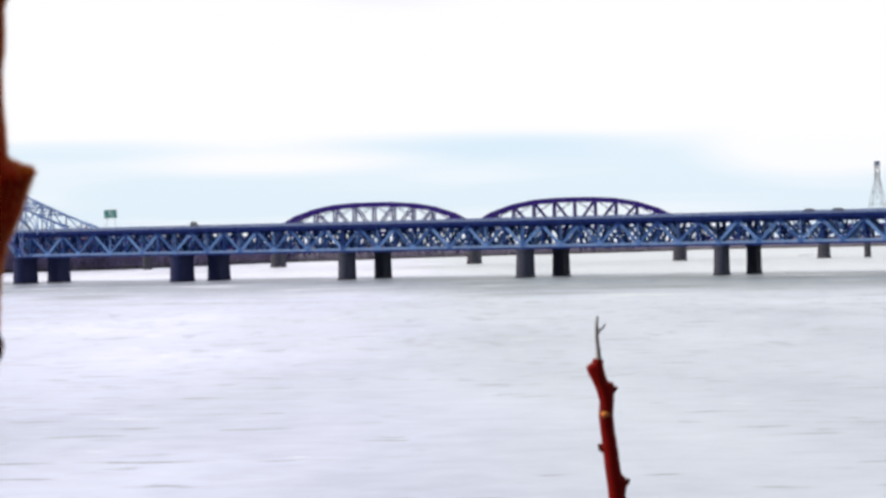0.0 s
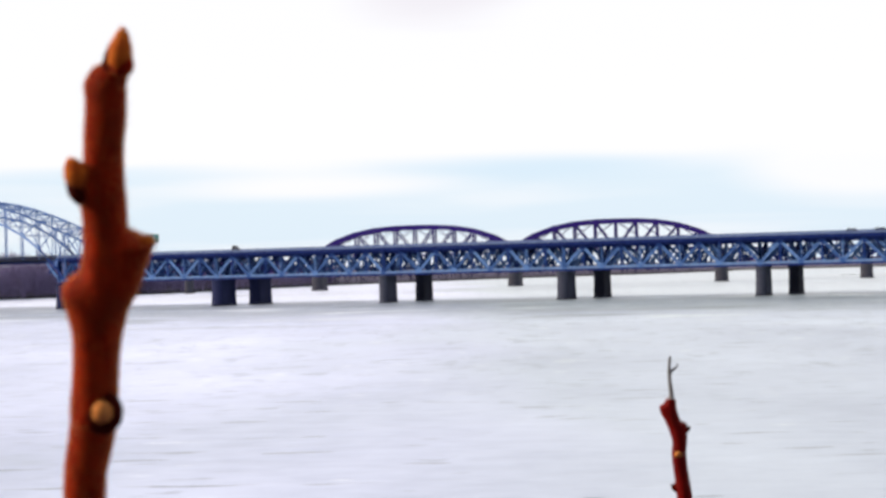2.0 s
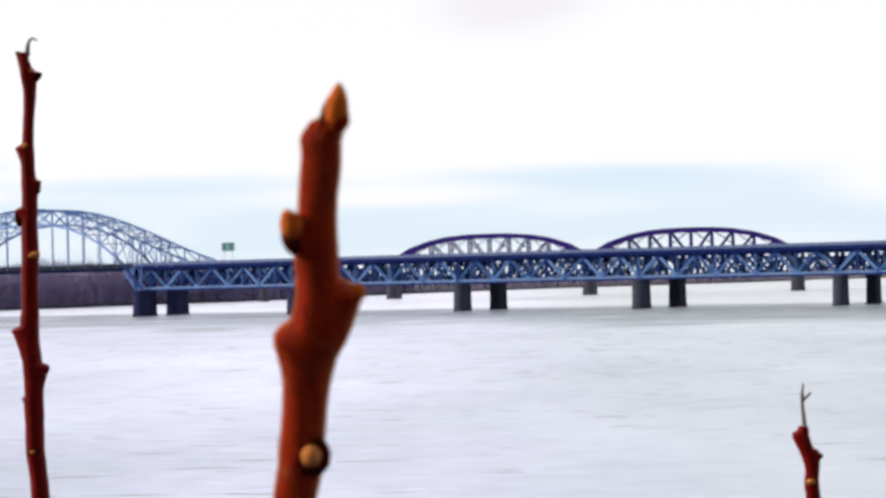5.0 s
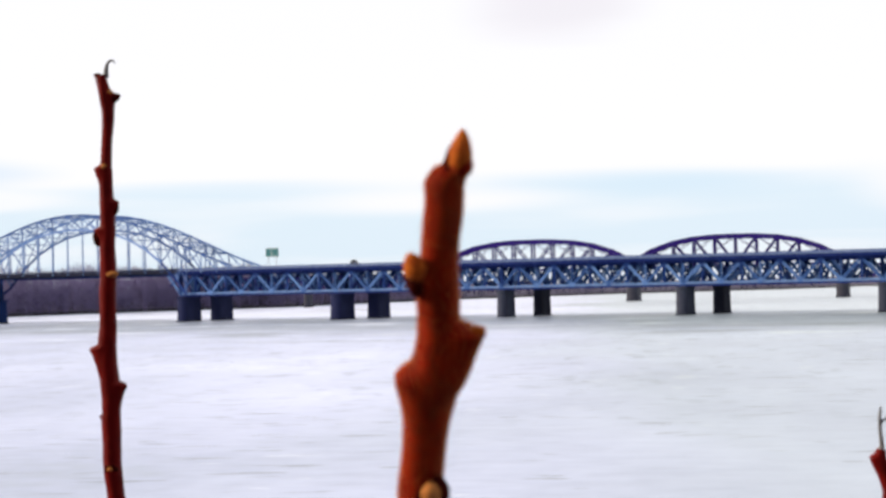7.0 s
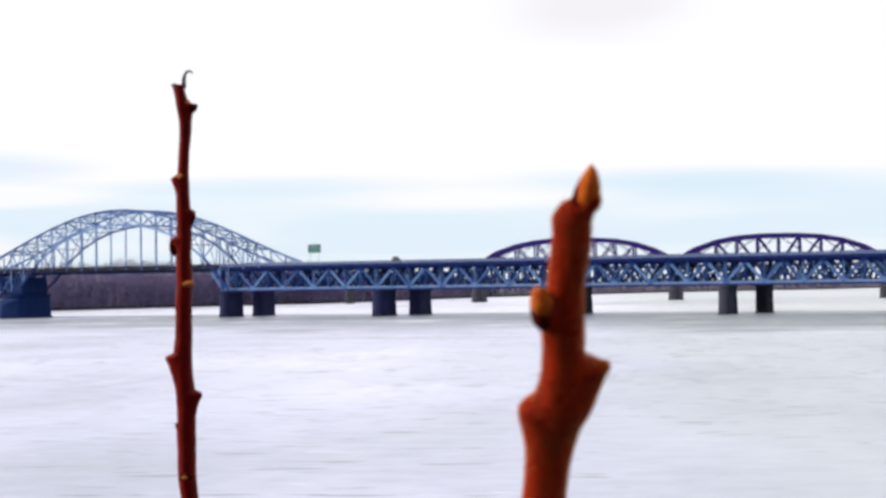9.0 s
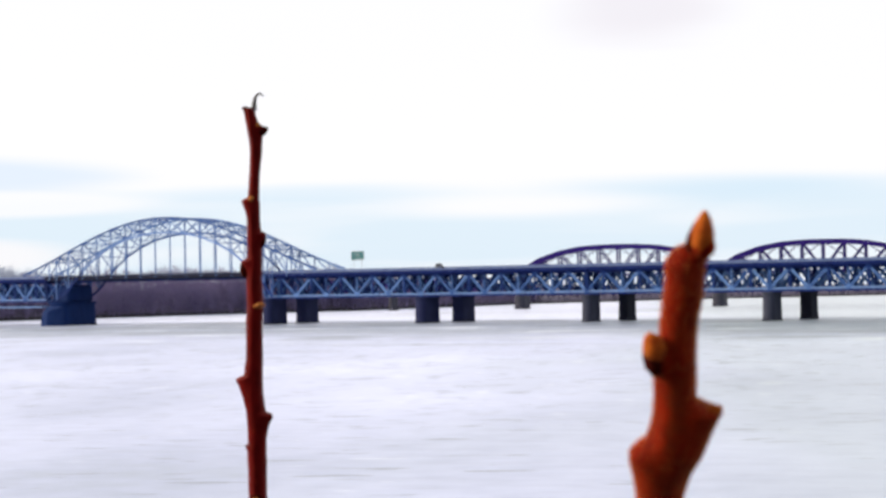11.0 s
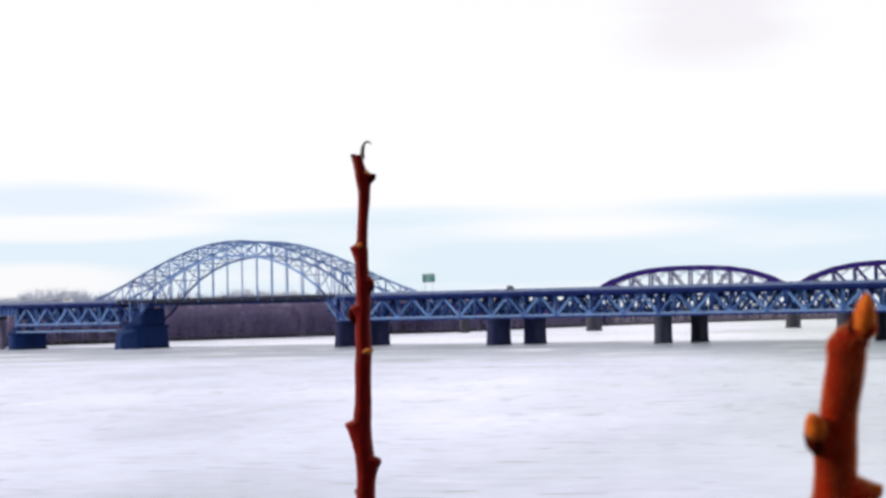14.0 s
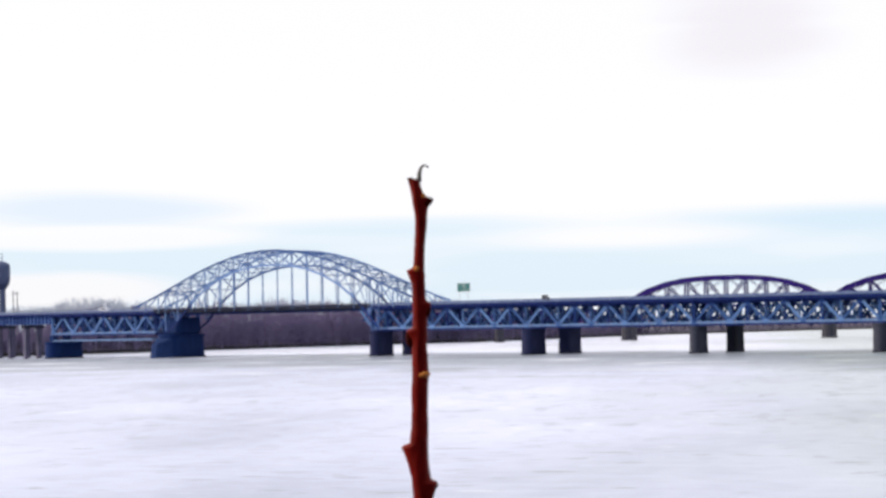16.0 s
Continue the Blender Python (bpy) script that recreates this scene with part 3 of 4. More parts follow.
                part("wind_brace", beam((q * ARCH + LEAN, A1, z), (r * ARCH + LEAN, A0, arch_top(r)), 0.3, 0.3), M_ARCH, span)
    for q in qs[1:-1]:
        if arch_low(q) > 27:
            part("low_strut", beam((q * ARCH + LEAN, A0, arch_low(q)), (q * ARCH + LEAN, A1, arch_low(q)), 0.35, 0.4), M_ARCH, span)
        part("floor_beam", box((q * ARCH - 0.2, 0.45, 19.2), (q * ARCH + 0.2, 17.75, 19.65)), M_ARCH_ROAD, span)
    # haunch trusses from the springing up to the road at both ends
    for y in (NEAR, 14.4):
        for x0, sgn in ((END_L, 1), (ARCH - END_R, -1)):
            part("haunch_post", beam((x0, y, BOTTOM), (x0, y, 19.2), 1.0, 1.3), M_STEEL, span)
            part("haunch_diagonal", beam((x0, y, BOTTOM), (x0 + sgn * 6, y, 18.6), 0.6, 0.9), M_STEEL_PALE, span)
            part("haunch_diagonal", beam((x0 + sgn * 0.4, y, 18.4), (x0 + sgn * 5, y, 14.2), 0.5, 0.6), M_STEEL, span)
    return span


def pier(name, m, length, width, height, mat, label, group, base=-3.2):
    """A river pier with rounded cutwaters, battered sides, a coping and a footing at the waterline."""
    p = thing(name, m, label, "bridge pier", group)

    def ring(bm, w, l, z, n=7):
        pts = []
        for side in (1, -1):
            for i in range(n + 1):
                a = math.pi * i / n
                pts.append((side * w / 2 * math.cos(a), l / 2 - w * 0.35 + w * 0.35 * math.sin(a) if side > 0 else -(l / 2 - w * 0.35) - w * 0.35 * math.sin(a)))
        return [bm.verts.new((x, y + length / 2, z)) for x, y in pts]

    def loft(levels):
        bm = bmesh.new()
        rings = [ring(bm, *lv) for lv in levels]
        k = len(rings[0])
        for a, b in zip(rings, rings[1:]):
            for i in range(k):
                bm.faces.new((a[i], a[(i + 1) % k], b[(i + 1) % k], b[i]))
        bm.faces.new(rings[0][::-1])
        bm.faces.new(rings[-1])
        return bm

    part("shaft", loft([(width * 1.12, length * 1.03, 0.5), (width, length, height - 1.0)]), mat, p)
    part("footing", loft([(width * 1.3, length * 1.08, base), (width * 1.3, length * 1.08, 0.2), (width * 1.14, length * 1.04, 0.5)]), M_CONCRETE_BLACK, p, "dark wet footing at the waterline")
    part("coping", loft([(width * 1.1, length * 1.02, height - 1.0), (width * 1.18, length * 1.05, height - 0.8), (width * 1.18, length * 1.05, height - 0.2), (width * 1.08, length * 1.0, height)]), mat, p)
    for y in (NEAR, FAR):
        if height > 9 and length > 8:
            part("bearing", box((-0.7, length / 2 - 6 + y - 0.5, height), (0.7, length / 2 - 6 + y + 0.5, height + 0.45)), M_STEEL, p, "steel bearing block")
    return p


FIRST, SPAN = -179.8, 70.8
NEAR_PIERS = [FIRST + SPAN * i for i in range(8)]
FAR_PIERS = [p + d for p, d in zip(NEAR_PIERS, (2.6, 5.1, 5.9, 6.9, 6.8, 6.8, 6.8, 6.8))]
truss_span("truss_span", SPAN + END_R, 5, bridge_at(FIRST - END_R, 0), "spans of the road bridges")
first_span = truss_span("truss_span", SPAN, 5, bridge_at(NEAR_PIERS[1], 0), "spans of the road bridges")
left_span = truss_span("truss_span", 68.5 + END_L, 5, bridge_at(FIRST - ARCH - 68.5, 0), "spans of the road bridges")
# added walkway, pale throughout to draw the lit line along its top
for y in (0.2, 11.0):
    part("walkway", box((1, y, 7.75), (60, y + 0.8, 8.35)), M_CHORD, left_span, "added inspection walkway hung below the lower chord, its lit top painted pale")
    for x in range(4, 60, 8):
        part("walkway_hanger", box((x - 0.08, y + 0.3, 8.35), (x + 0.08, y + 0.5, 10.6)), M_DECK, left_span)
arch_span(bridge_at(FIRST - ARCH, 0), "arches of the road bridges")
copy_thing(left_span, bridge_at(FIRST - ARCH - 68.5, TWIN))
for i in range(2, 7):
    copy_thing(first_span, bridge_at(NEAR_PIERS[i], 0))
far_span = None
for a, c in zip(FAR_PIERS, FAR_PIERS[1:]):
    if abs(c - a - SPAN) < 0.2 and far_span:
        copy_thing(far_span, bridge_at(a, TWIN))
        continue
    ob = truss_span("truss_span", c - a, 6, bridge_at(a, TWIN), "spans of the road bridges")
    far_span = ob if abs(c - a - SPAN) < 0.2 else far_span
plain = thing("girder_span", bridge_at(FIRST - ARCH, TWIN), "dark blue girder span behind the arch", "bridge span", "spans of the road bridges")
roadway(plain, ARCH + 1.4)
for y in (NEAR, FAR):
    part("girder", beam((0, y, 19.15), (ARCH + 1.4, y, 19.15), 0.7, 1.2), M_STEEL, plain)

# river piers: length across, width, dark stone, shift along of the near and the far one
for i, (l, w, dark, near_by, far_by) in enumerate(((13.0, 3.9, 1, 0.0, 0.0), (13.2, 4.3, 1, 0.5, 0.6), (10.4, 3.2, 0, -0.4, -0.4), (11.2, 3.8, 0, -0.9, -0.9), (11.0, 3.3, 0, 0, 0), (11.0, 3.2, 0, 0, 0), (11.0, 3.2, 0, 0, 0))):
    for s, n in ((NEAR_PIERS[i] + near_by, 0), (FAR_PIERS[i] + far_by, TWIN)):
        ll = l if n == 0 else min(l, 12.5 if dark else 10.5)
        pier("bridge_pier", bridge_at(s, n + 6 - ll / 2), ll, w, 10.2, M_CONCRETE_BLUE if dark else M_CONCRETE_BLACK if n else M_CONCRETE,
             "dark blue-grey stone river pier under the road bridge" if dark else "near-black concrete river pier under the far road" if n else "grey concrete river pier under the road bridge", "piers of the road bridges")
main_pier = pier("arch_pier", bridge_at(FIRST - ARCH, -2.0), 24.0, 9.0, 10.2, M_CONCRETE_DARK, "massive dark blue-grey stone pier beside the arch", "piers of the road bridges")
bm = bmesh.new()
nose = [(-5.4, 1.0, -3), (5.4, 1.0, -3), (2.2, -7.5, -3), (-2.2, -7.5, -3), (-5.0, 1.0, 8.6), (5.0, 1.0, 8.6), (1.6, -6.0, 6.0), (-1.6, -6.0, 6.0)]
nv = [bm.verts.new(p) for p in nose]
for f in ((0, 1, 5, 4), (1, 2, 6, 5), (2, 3, 7, 6), (3, 0, 4, 7), (4, 5, 6, 7), (3, 2, 1, 0)):
    bm.faces.new([nv[i] for i in f])
bmesh.ops.recalc_face_normals(bm, faces=bm.faces[:])
bmesh.ops.bevel(bm, geom=bm.edges[:], offset=0.5, segments=3, affect="EDGES")
part("cutwater", bm, M_CUT, main_pier, "paler sloping stone cutwater")
bm = bmesh.new()
head = [(-4.3, 4.2, 10.1), (4.3, 4.2, 10.1), (4.3, 21.0, 10.1), (-4.3, 21.0, 10.1), (-5.6, 4.6, 17.4), (4.0, 4.6, 17.4), (4.0, 20.4, 17.4), (-5.6, 20.4, 17.4)]
nv = [bm.verts.new(p) for p in head]
for f in ((0, 1, 5, 4), (1, 2, 6, 5), (2, 3, 7, 6), (3, 0, 4, 7), (4, 5, 6, 7), (3, 2, 1, 0)):
    bm.faces.new([nv[i] for i in f])
bmesh.ops.recalc_face_normals(bm, faces=bm.faces[:])
bmesh.ops.bevel(bm, geom=bm.edges[:], offset=0.6, segments=3, affect="EDGES")
part("pier_head", bm, M_CONCRETE_DARK, main_pier, "dark blue upper block that takes the ends of the spans")
bank_pier = pier("arch_pier", bridge_at(FIRST - ARCH - 68.5, -2.0), 21.0, 5.4, 7.6, M_CONCRETE_DARK, "dark blue-grey stone pier near the far bank", "piers of the road bridges")

for y in (2.0 + NEAR, 2.0 + FAR):
    part("pedestal", box((-1.3, y - 1.2, 7.6), (1.3, y + 1.2, 10.3)), M_CONCRETE_DARK, bank_pier, "dark block under the end of the span")

# ---- approach viaduct on the far bank ----
def viaduct_span(m, length):
    span = thing("viaduct_span", m, "shallow blue steel girder span on the far bank", "bridge span", "approach spans")
    roadway(span, length, depth=0.3)
    for y in (NEAR, 6.0, FAR):
        part("girder", beam((0, y, 17.6), (length, y, 17.6), 0.8, 4.0), M_STEEL, span)
    for i in range(9):
        x = length * i / 8
        part("stiffener", box((x - 0.12, NEAR - 0.75, 15.7), (x + 0.12, NEAR - 0.42, 19.6)), M_STEEL_PALE, span)
    return span


def bent(m):
    b = thing("concrete_bent", m, "pale concrete column bent under the approach spans", "bridge pier", "approach bents")
    part("crossbeam", box((-1.0, 0, 14.0), (1.0, 12, 15.4)), M_CONCRETE, b)
    for y in (1.2, 9.4):
        part("column", box((-0.7, y, 0.0), (0.7, y + 1.4, 14.0)), M_CONCRETE_PALE, b)
    return b


M_CONCRETE_PALE = material("pale_column_concrete", (0.060, 0.058, 0.115), (0.115, 0.110, 0.190), 0.3, 0.85, 0.0, 0.3, 12, (0.10, 0.09, 0.13), 0.5)
v0 = FIRST - ARCH - 68.5
for i in range(6):
    for n in (0, TWIN):
        viaduct_span(bridge_at(v0 - 18 * (i + 1), n), 18.0)
        bent(bridge_at(v0 - 18 * (i + 1) + 0.4, n))


# ---- railway bridge behind ----
def rail_at(s, n):
    k = math.hypot(1, 0.25)
    return pose((s + 0.25 * n) / k, 1150 + (n - 0.25 * s) / k, 0, 0, 0, math.degrees(math.atan2(-0.25, 1)))


FLOOR, RAIL_TOP, RAIL_LOW = 20.3, 18.6, 12.0


def rail_top(q):
    return 36.9 - 8.5 * abs((q - 0.5) / 0.42) ** 2.8


def camelback_span(m, length):
    """Through truss: a curved top chord over a track floor that lies level with the road next to it."""
    span = thing("railway_truss", m, "dark violet steel camelback railway truss with a curved top", "railway bridge", "railway trusses")
    k = 10
    qs = [i / k for i in range(k + 1)]
    for y in (0.0, 6.0):
        tops = [(0.0, y, FLOOR)] + [(0.055 * length, y, 26.4)] + [(q * length, y, rail_top(q)) for q in qs[1:-1]] + [(0.945 * length, y, 26.4), (length, y, FLOOR)]
        part("top_chord", chain(tops, 1.7, 2.9), M_RAIL, span)
        part("bottom_chord", beam((0, y, FLOOR - 0.4), (length, y, FLOOR - 0.4), 0.8, 1.5), M_RAIL, span)
        for i in range(1, k):
            x, z = qs[i] * length, rail_top(qs[i])
            part("post", beam((x, y, FLOOR), (x, y, z), 0.7, 1.0), M_RAIL, span)
            j = i + 1 if i < k / 2 else i - 1
            if i != k // 2:
                part("diagonal", beam((x, y, z), (qs[j] * length, y, FLOOR), 0.5, 0.8), M_RAIL, span)
                part("substrut", beam((x, y, (z + FLOOR) / 2), (qs[j] * length, y, rail_top(qs[j])), 0.25, 0.3), M_RAIL, span)
    for i in range(1, k):
        x, z = qs[i] * length, rail_top(qs[i])
        part("portal_strut", beam((x, 0, z), (x, 6, z), 0.4, 0.6), M_RAIL, span)
        part("portal_strut", beam((x, 0, z - 3.2), (x, 6, z - 3.2), 0.3, 0.4), M_RAIL, span)
        part("top_brace", beam((x, 0, z), (qs[i + 1] * length, 6, rail_top(qs[i + 1]) if i < k - 1 else 26.0), 0.3, 0.3), M_RAIL, span)
    for i in range(k + 1):
        part("floor_beam", box((qs[i] * length - 0.3, 0.5, FLOOR - 1.0), (qs[i] * length + 0.3, 5.5, FLOOR - 0.2)), M_RAIL, span)
    part("track_floor", box((0, 0.45, FLOOR - 0.2), (length, 5.55, FLOOR + 0.3)), M_RAIL, span)
    return span


def girder_span(m, length):
    """Deck truss under the track: a deep top girder, and a Warren web down to a light lower chord."""
    span = thing("railway_girder", m, "dark steel railway deck truss span with open web", "railway bridge", "railway girders")
    panels = max(1, round(length / 16.5))
    d = length / panels
    for y in (1.0, 5.0):
        part("top_chord", beam((0, y, RAIL_TOP), (length, y, RAIL_TOP), 0.8, 1.4), M_RAIL, span)
        part("bottom_chord", beam((0, y, RAIL_LOW), (length, y, RAIL_LOW), 0.6, 0.6), M_RAIL, span)
        for i in range(panels):
            x, xm, x1 = i * d, (i + 0.5) * d, (i + 1) * d
            part("diagonal", beam((x, y, RAIL_LOW), (xm - 0.4, y, RAIL_TOP - 0.5), 0.7, 1.5), M_RAIL, span)
            part("diagonal", beam((x1, y, RAIL_LOW), (xm + 0.4, y, RAIL_TOP - 0.5), 0.7, 1.5), M_RAIL, span)
        for i in range(panels + 1):
            part("post", beam((i * d, y, RAIL_LOW), (i * d, y, 21.4), 0.5, 0.6), M_RAIL, span)
    for i in range(panels + 1):
        part("cross_frame", beam((i * d, 1.4, RAIL_LOW), (i * d, 4.6, RAIL_TOP - 0.5), 0.3, 0.3), M_RAIL, span)
    part("track_floor", box((0, -0.2, 21.4), (length, 6.2, 22.0)), M_RAIL, span)
    return span


RAIL_PIERS = [-360, -275, -190, -105, 18.5, 141.5, 224, 248.5, 330, 414]
for a, b in zip(RAIL_PIERS, RAIL_PIERS[1:]):
    if a in (-105, 18.5):
        camelback_span(rail_at(a, 0), b - a)
    else:
        girder_span(rail_at(a, 0), b - a)
for s in RAIL_PIERS:
    big = s in (-105, 18.5, 141.5, 224)
    pier("railway_pier", rail_at(s, -4), 14.0 if big else 8.0, 6.2 if big else 3.4, 11.6 if s not in (-105, 18.5, 141.5) else 19.0, M_STONE, "grey masonry railway pier standing in the river", "railway piers")

# ---- far woods on the bank ----
def woods(name, count, rng, place, mat, label, limbs=13, twigs=2, thick=1.0, low=0.08, rise=(0.12, 0.34)):
    """Bare trees as one mesh: a trunk and many slender upward limbs each, with uneven outline."""
    verts, faces = [], []

    def spike(p, q, r0, r1):
        base = len(verts)
        for c, r in ((p, r0), (q, r1)):
            for i in range(3):
                a = 2.1 * i + c[2]
                verts.append((c[0] + r * math.cos(a), c[1] + r * math.sin(a), c[2]))
        for i in range(3):
            j = (i + 1) % 3
            faces.append((base + i, base + j, base + 3 + j, base + 3 + i))

    for _ in range(count):
        x, y, z, h = place(rng)
        lean = rng.uniform(-0.05, 0.05)
        top = (x + lean * h, y, z + h)
        spike((x, y, z - 0.5), top, 0.06 + h * 0.012, 0.03)
        for k in range(limbs):
            f = rng.uniform(low, 0.9)
            a = rng.uniform(0, 6.283)
            out = h * rng.uniform(0.10, 0.30) * (1.15 - f * 0.7)
            p = (x + lean * h * f, y, z + h * f)
            q = (p[0] + math.cos(a) * out, p[1] + math.sin(a) * out, min(p[2] + h * rng.uniform(*rise), z + h * 1.04))
            spike(p, q, 0.20 * thick, 0.05 * thick)
            for s in range(twigs):
                b = a + rng.uniform(-1.2, 1.2)
                g = rng.uniform(0.35, 0.9)
                m = tuple(p[i] + (q[i] - p[i]) * g for i in range(3))
                spike(m, (m[0] + math.cos(b) * out * 0.5, m[1] + math.sin(b) * out * 0.5, m[2] + h * rng.uniform(-0.02, 0.14)), 0.16 * thick, 0.06 * thick)
    me = bpy.data.meshes.new(name)
    me.from_pydata(verts, [], faces)
    me.materials.append(mat)
    return tagged(new(name, me), label, "trees", kind="stuff")


def left_bank(rng):
    x = rng.uniform(-620, -120)
    y = shore(x) + abs(rng.gauss(0, 1)) * 28 + 3
    h = rng.uniform(9.5, 14.5) + 2.0 * noise.noise((x * 0.02, y * 0.02, 0))
    if -340 < x < -170:
        h += 3.0
    if x < -380:
        h *= 0.62
    return x, y, ground_height(x, y), h * (1.0 if x < -215 else 0.8)


def right_bank(rng):
    x = rng.uniform(-130, 900)
    y = shore(x) + abs(rng.gauss(0, 1)) * 25 + 2
    tall = 1.0 if x < 190 else max(0.12, 1 - (x - 190) / 45)
    return x, y, ground_height(x, y), rng.uniform(3.0, 6.0) * tall


CROWN_X = [-1000, -780, -755, -735, -710, -690, -676, -655, -620, -570, -540, -507, -496, -484, -450, -420, -300]
CROWN_Z = [34, 36, 38, 36, 40.5, 45.8, 43, 40, 35, 33, 34, 38.5, 44, 38, 35.5, 33.5, 31]


def behind(rng):
    x = rng.uniform(-1000, -250)
    y = 1770 + rng.uniform(0, 120)
    return x, y, 6.0, (float(np.interp(x, CROWN_X, CROWN_Z)) - 8.5) * rng.uniform(0.78, 1.03)


woods("bank_woods", 4200, random.Random(3), left_bank, M_WOOD, "brown leafless woods along the far river bank", 13, 3, 1.0, 0.06, (-0.02, 0.20))
woods("low_shore_scrub", 1600, random.Random(4), right_bank, M_SCRUB, "low dark scrub on the distant shore")
woods("distant_trees", 1300, random.Random(5), behind, M_WOOD_FAR, "leafless trees beyond the bridge, haze painted into their grey", 18, 5, 0.75, 0.45)


# ---- road sign, vehicles, pylon, tower ----
def road_sign(m):
    s = thing("road_sign", m, "large green highway direction sign above the bridge road", "road sign")
    face = part("panel", box((-3.0, -0.1, 25.5), (3.0, 0.1, 29.1)), M_GREEN, s, "green sign face")
    bm = bmesh.new()
    for lo, hi in (((-2.92, 25.58), (2.92, 25.7)), ((-2.92, 28.9), (2.92, 29.02)), ((-2.92, 25.58), (-2.85, 29.02)), ((2.85, 25.58), (2.92, 29.02))):
        add_box(bm, (lo[0], -0.125, lo[1]), (hi[0], -0.1, hi[1]))
    part("border", bm, M_WHITE, face, "thin white border")
    for z, w in ((27.9, 1.7), (26.8, 1.3)):
        part("text_bar", box((-w * 0.8, -0.13, z - 0.06), (w * 0.8, -0.1, z + 0.06)), M_WHITE, face, "white bar of unreadable lettering")
    for x in (-1.9, 1.9):
        part("support", box((x - 0.06, 0.1, DECK), (x + 0.06, 0.22, 28.7)), M_PYLON, s, "slim grey steel post")
    return s


road_sign(bridge_at(-152.3, TWIN + 6))


def van(m, paint, length, height, label, category):
    v = thing(category.replace(" ", "_"), m, label, category, "vehicles on the bridge")
    bm = bmesh.new()
    side = [(-length / 2, 0.35), (length / 2, 0.35), (length / 2, height * 0.5), (length / 2 - 0.7, height * 0.58), (length / 2 - 1.3, height), (-length / 2 + 0.3, height), (-length / 2, height * 0.6)]
    a = [bm.verts.new((x, -0.9, z)) for x, z in side]
    b = [bm.verts.new((x, 0.9, z)) for x, z in side]
    for i in range(len(side)):
        j = (i + 1) % len(side)
        bm.faces.new((a[i], a[j], b[j], b[i]))
    bm.faces.new(a[::-1])
    bm.faces.new(b)
    bmesh.ops.bevel(bm, geom=bm.edges[:], offset=0.08, segments=2, affect="EDGES")
    part("body", bm, paint, v)
    part("window", box((-length / 2 + 0.7, -0.93, height * 0.62), (length / 2 - 1.5, -0.9, height * 0.9)), M_CAR_DARK, v, "dark side glass")
    for x in (-length * 0.3, length * 0.3):
        for y in (-0.85, 0.85):
            bm = bmesh.new()
            bmesh.ops.create_cone(bm, cap_ends=True, segments=16, radius1=0.35, radius2=0.35, depth=0.22, matrix=Matrix.Translation((x, y, 0.35)) @ Matrix.Rotation(math.pi / 2, 4, "X"))
            wheel = part("wheel", bm, M_TYRE, v, "black rubber wheel")
            bm = bmesh.new()
            bmesh.ops.create_cone(bm, cap_ends=True, segments=12, radius1=0.2, radius2=0.17, depth=0.26, matrix=Matrix.Translation((x, y, 0.35)) @ Matrix.Rotation(math.pi / 2, 4, "X"))
            part("rim", bm, M_PYLON, wheel, "grey wheel rim")
    return v


ROAD = DECK + 0.06
for s, n, paint, l, h, label, cat in ((-101, 3, M_CAR_DARK, 3.0, 2.4, "dark tall work van driving on the bridge road", "van"),
                                      (135, 3, M_CAR_DARK, 4.3, 1.5, "dark car on the bridge road", "car"),
                                      (144.6, 3, M_CAR_DARK, 4.5, 1.5, "dark car on the bridge road", "car"),
                                      (-327, 3, M_CAR_PALE, 5.0, 2.1, "white van on the bridge road beside the arch", "van")):
    van(bridge_at(s, n) @ Matrix.Translation((0, 0, ROAD)), paint, l, h, label, cat)


def pylon(m, height, foot, label):
    """A four-legged lattice mast that narrows to a short straight head with cross arms."""
    p = thing("power_pylon", m, label, "pylon")

    def half(z):
        return max(2.0, foot * (1 - z / (height * 0.93)))

    levels = [0]
    while levels[-1] < height * 0.86:
        levels.append(levels[-1] + max(3.5, half(levels[-1]) * 1.7))
    levels[-1] = height * 0.86
    levels.append(height)
    for sx in (1, -1):
        for sy in (1, -1):
            part("leg", chain([(sx * half(z), sy * half(z), z) for z in levels], 0.5, 0.5), M_PYLON, p)
    for a, b in zip(levels, levels[1:]):
        for sy in (1, -1):
            part("brace", beam((-half(a), sy * half(a), a), (half(b), sy * half(b), b), 0.3, 0.3), M_PYLON, p)
            part("brace", beam((half(a), sy * half(a), a), (-half(b), sy * half(b), b), 0.3, 0.3), M_PYLON, p)
            part("belt", beam((-half(b), sy * half(b), b), (half(b), sy * half(b), b), 0.35, 0.35), M_PYLON, p)
    part("head", box((-2.2, -2.2, height * 0.95), (2.2, 2.2, height)), M_TOWER, p, "dark box at the mast head")
    return p


pylon(pose(424.5, 1870, 4, 0, 0, 0), 80.0, 13.5, "tall grey lattice power pylon on the far shore")


def turned_at(turned, x):
    bm = turned([(0.45, 0), (0.3, 33)], 8)
    bmesh.ops.translate(bm, verts=bm.verts[:], vec=(x, 0, 0))
    return bm


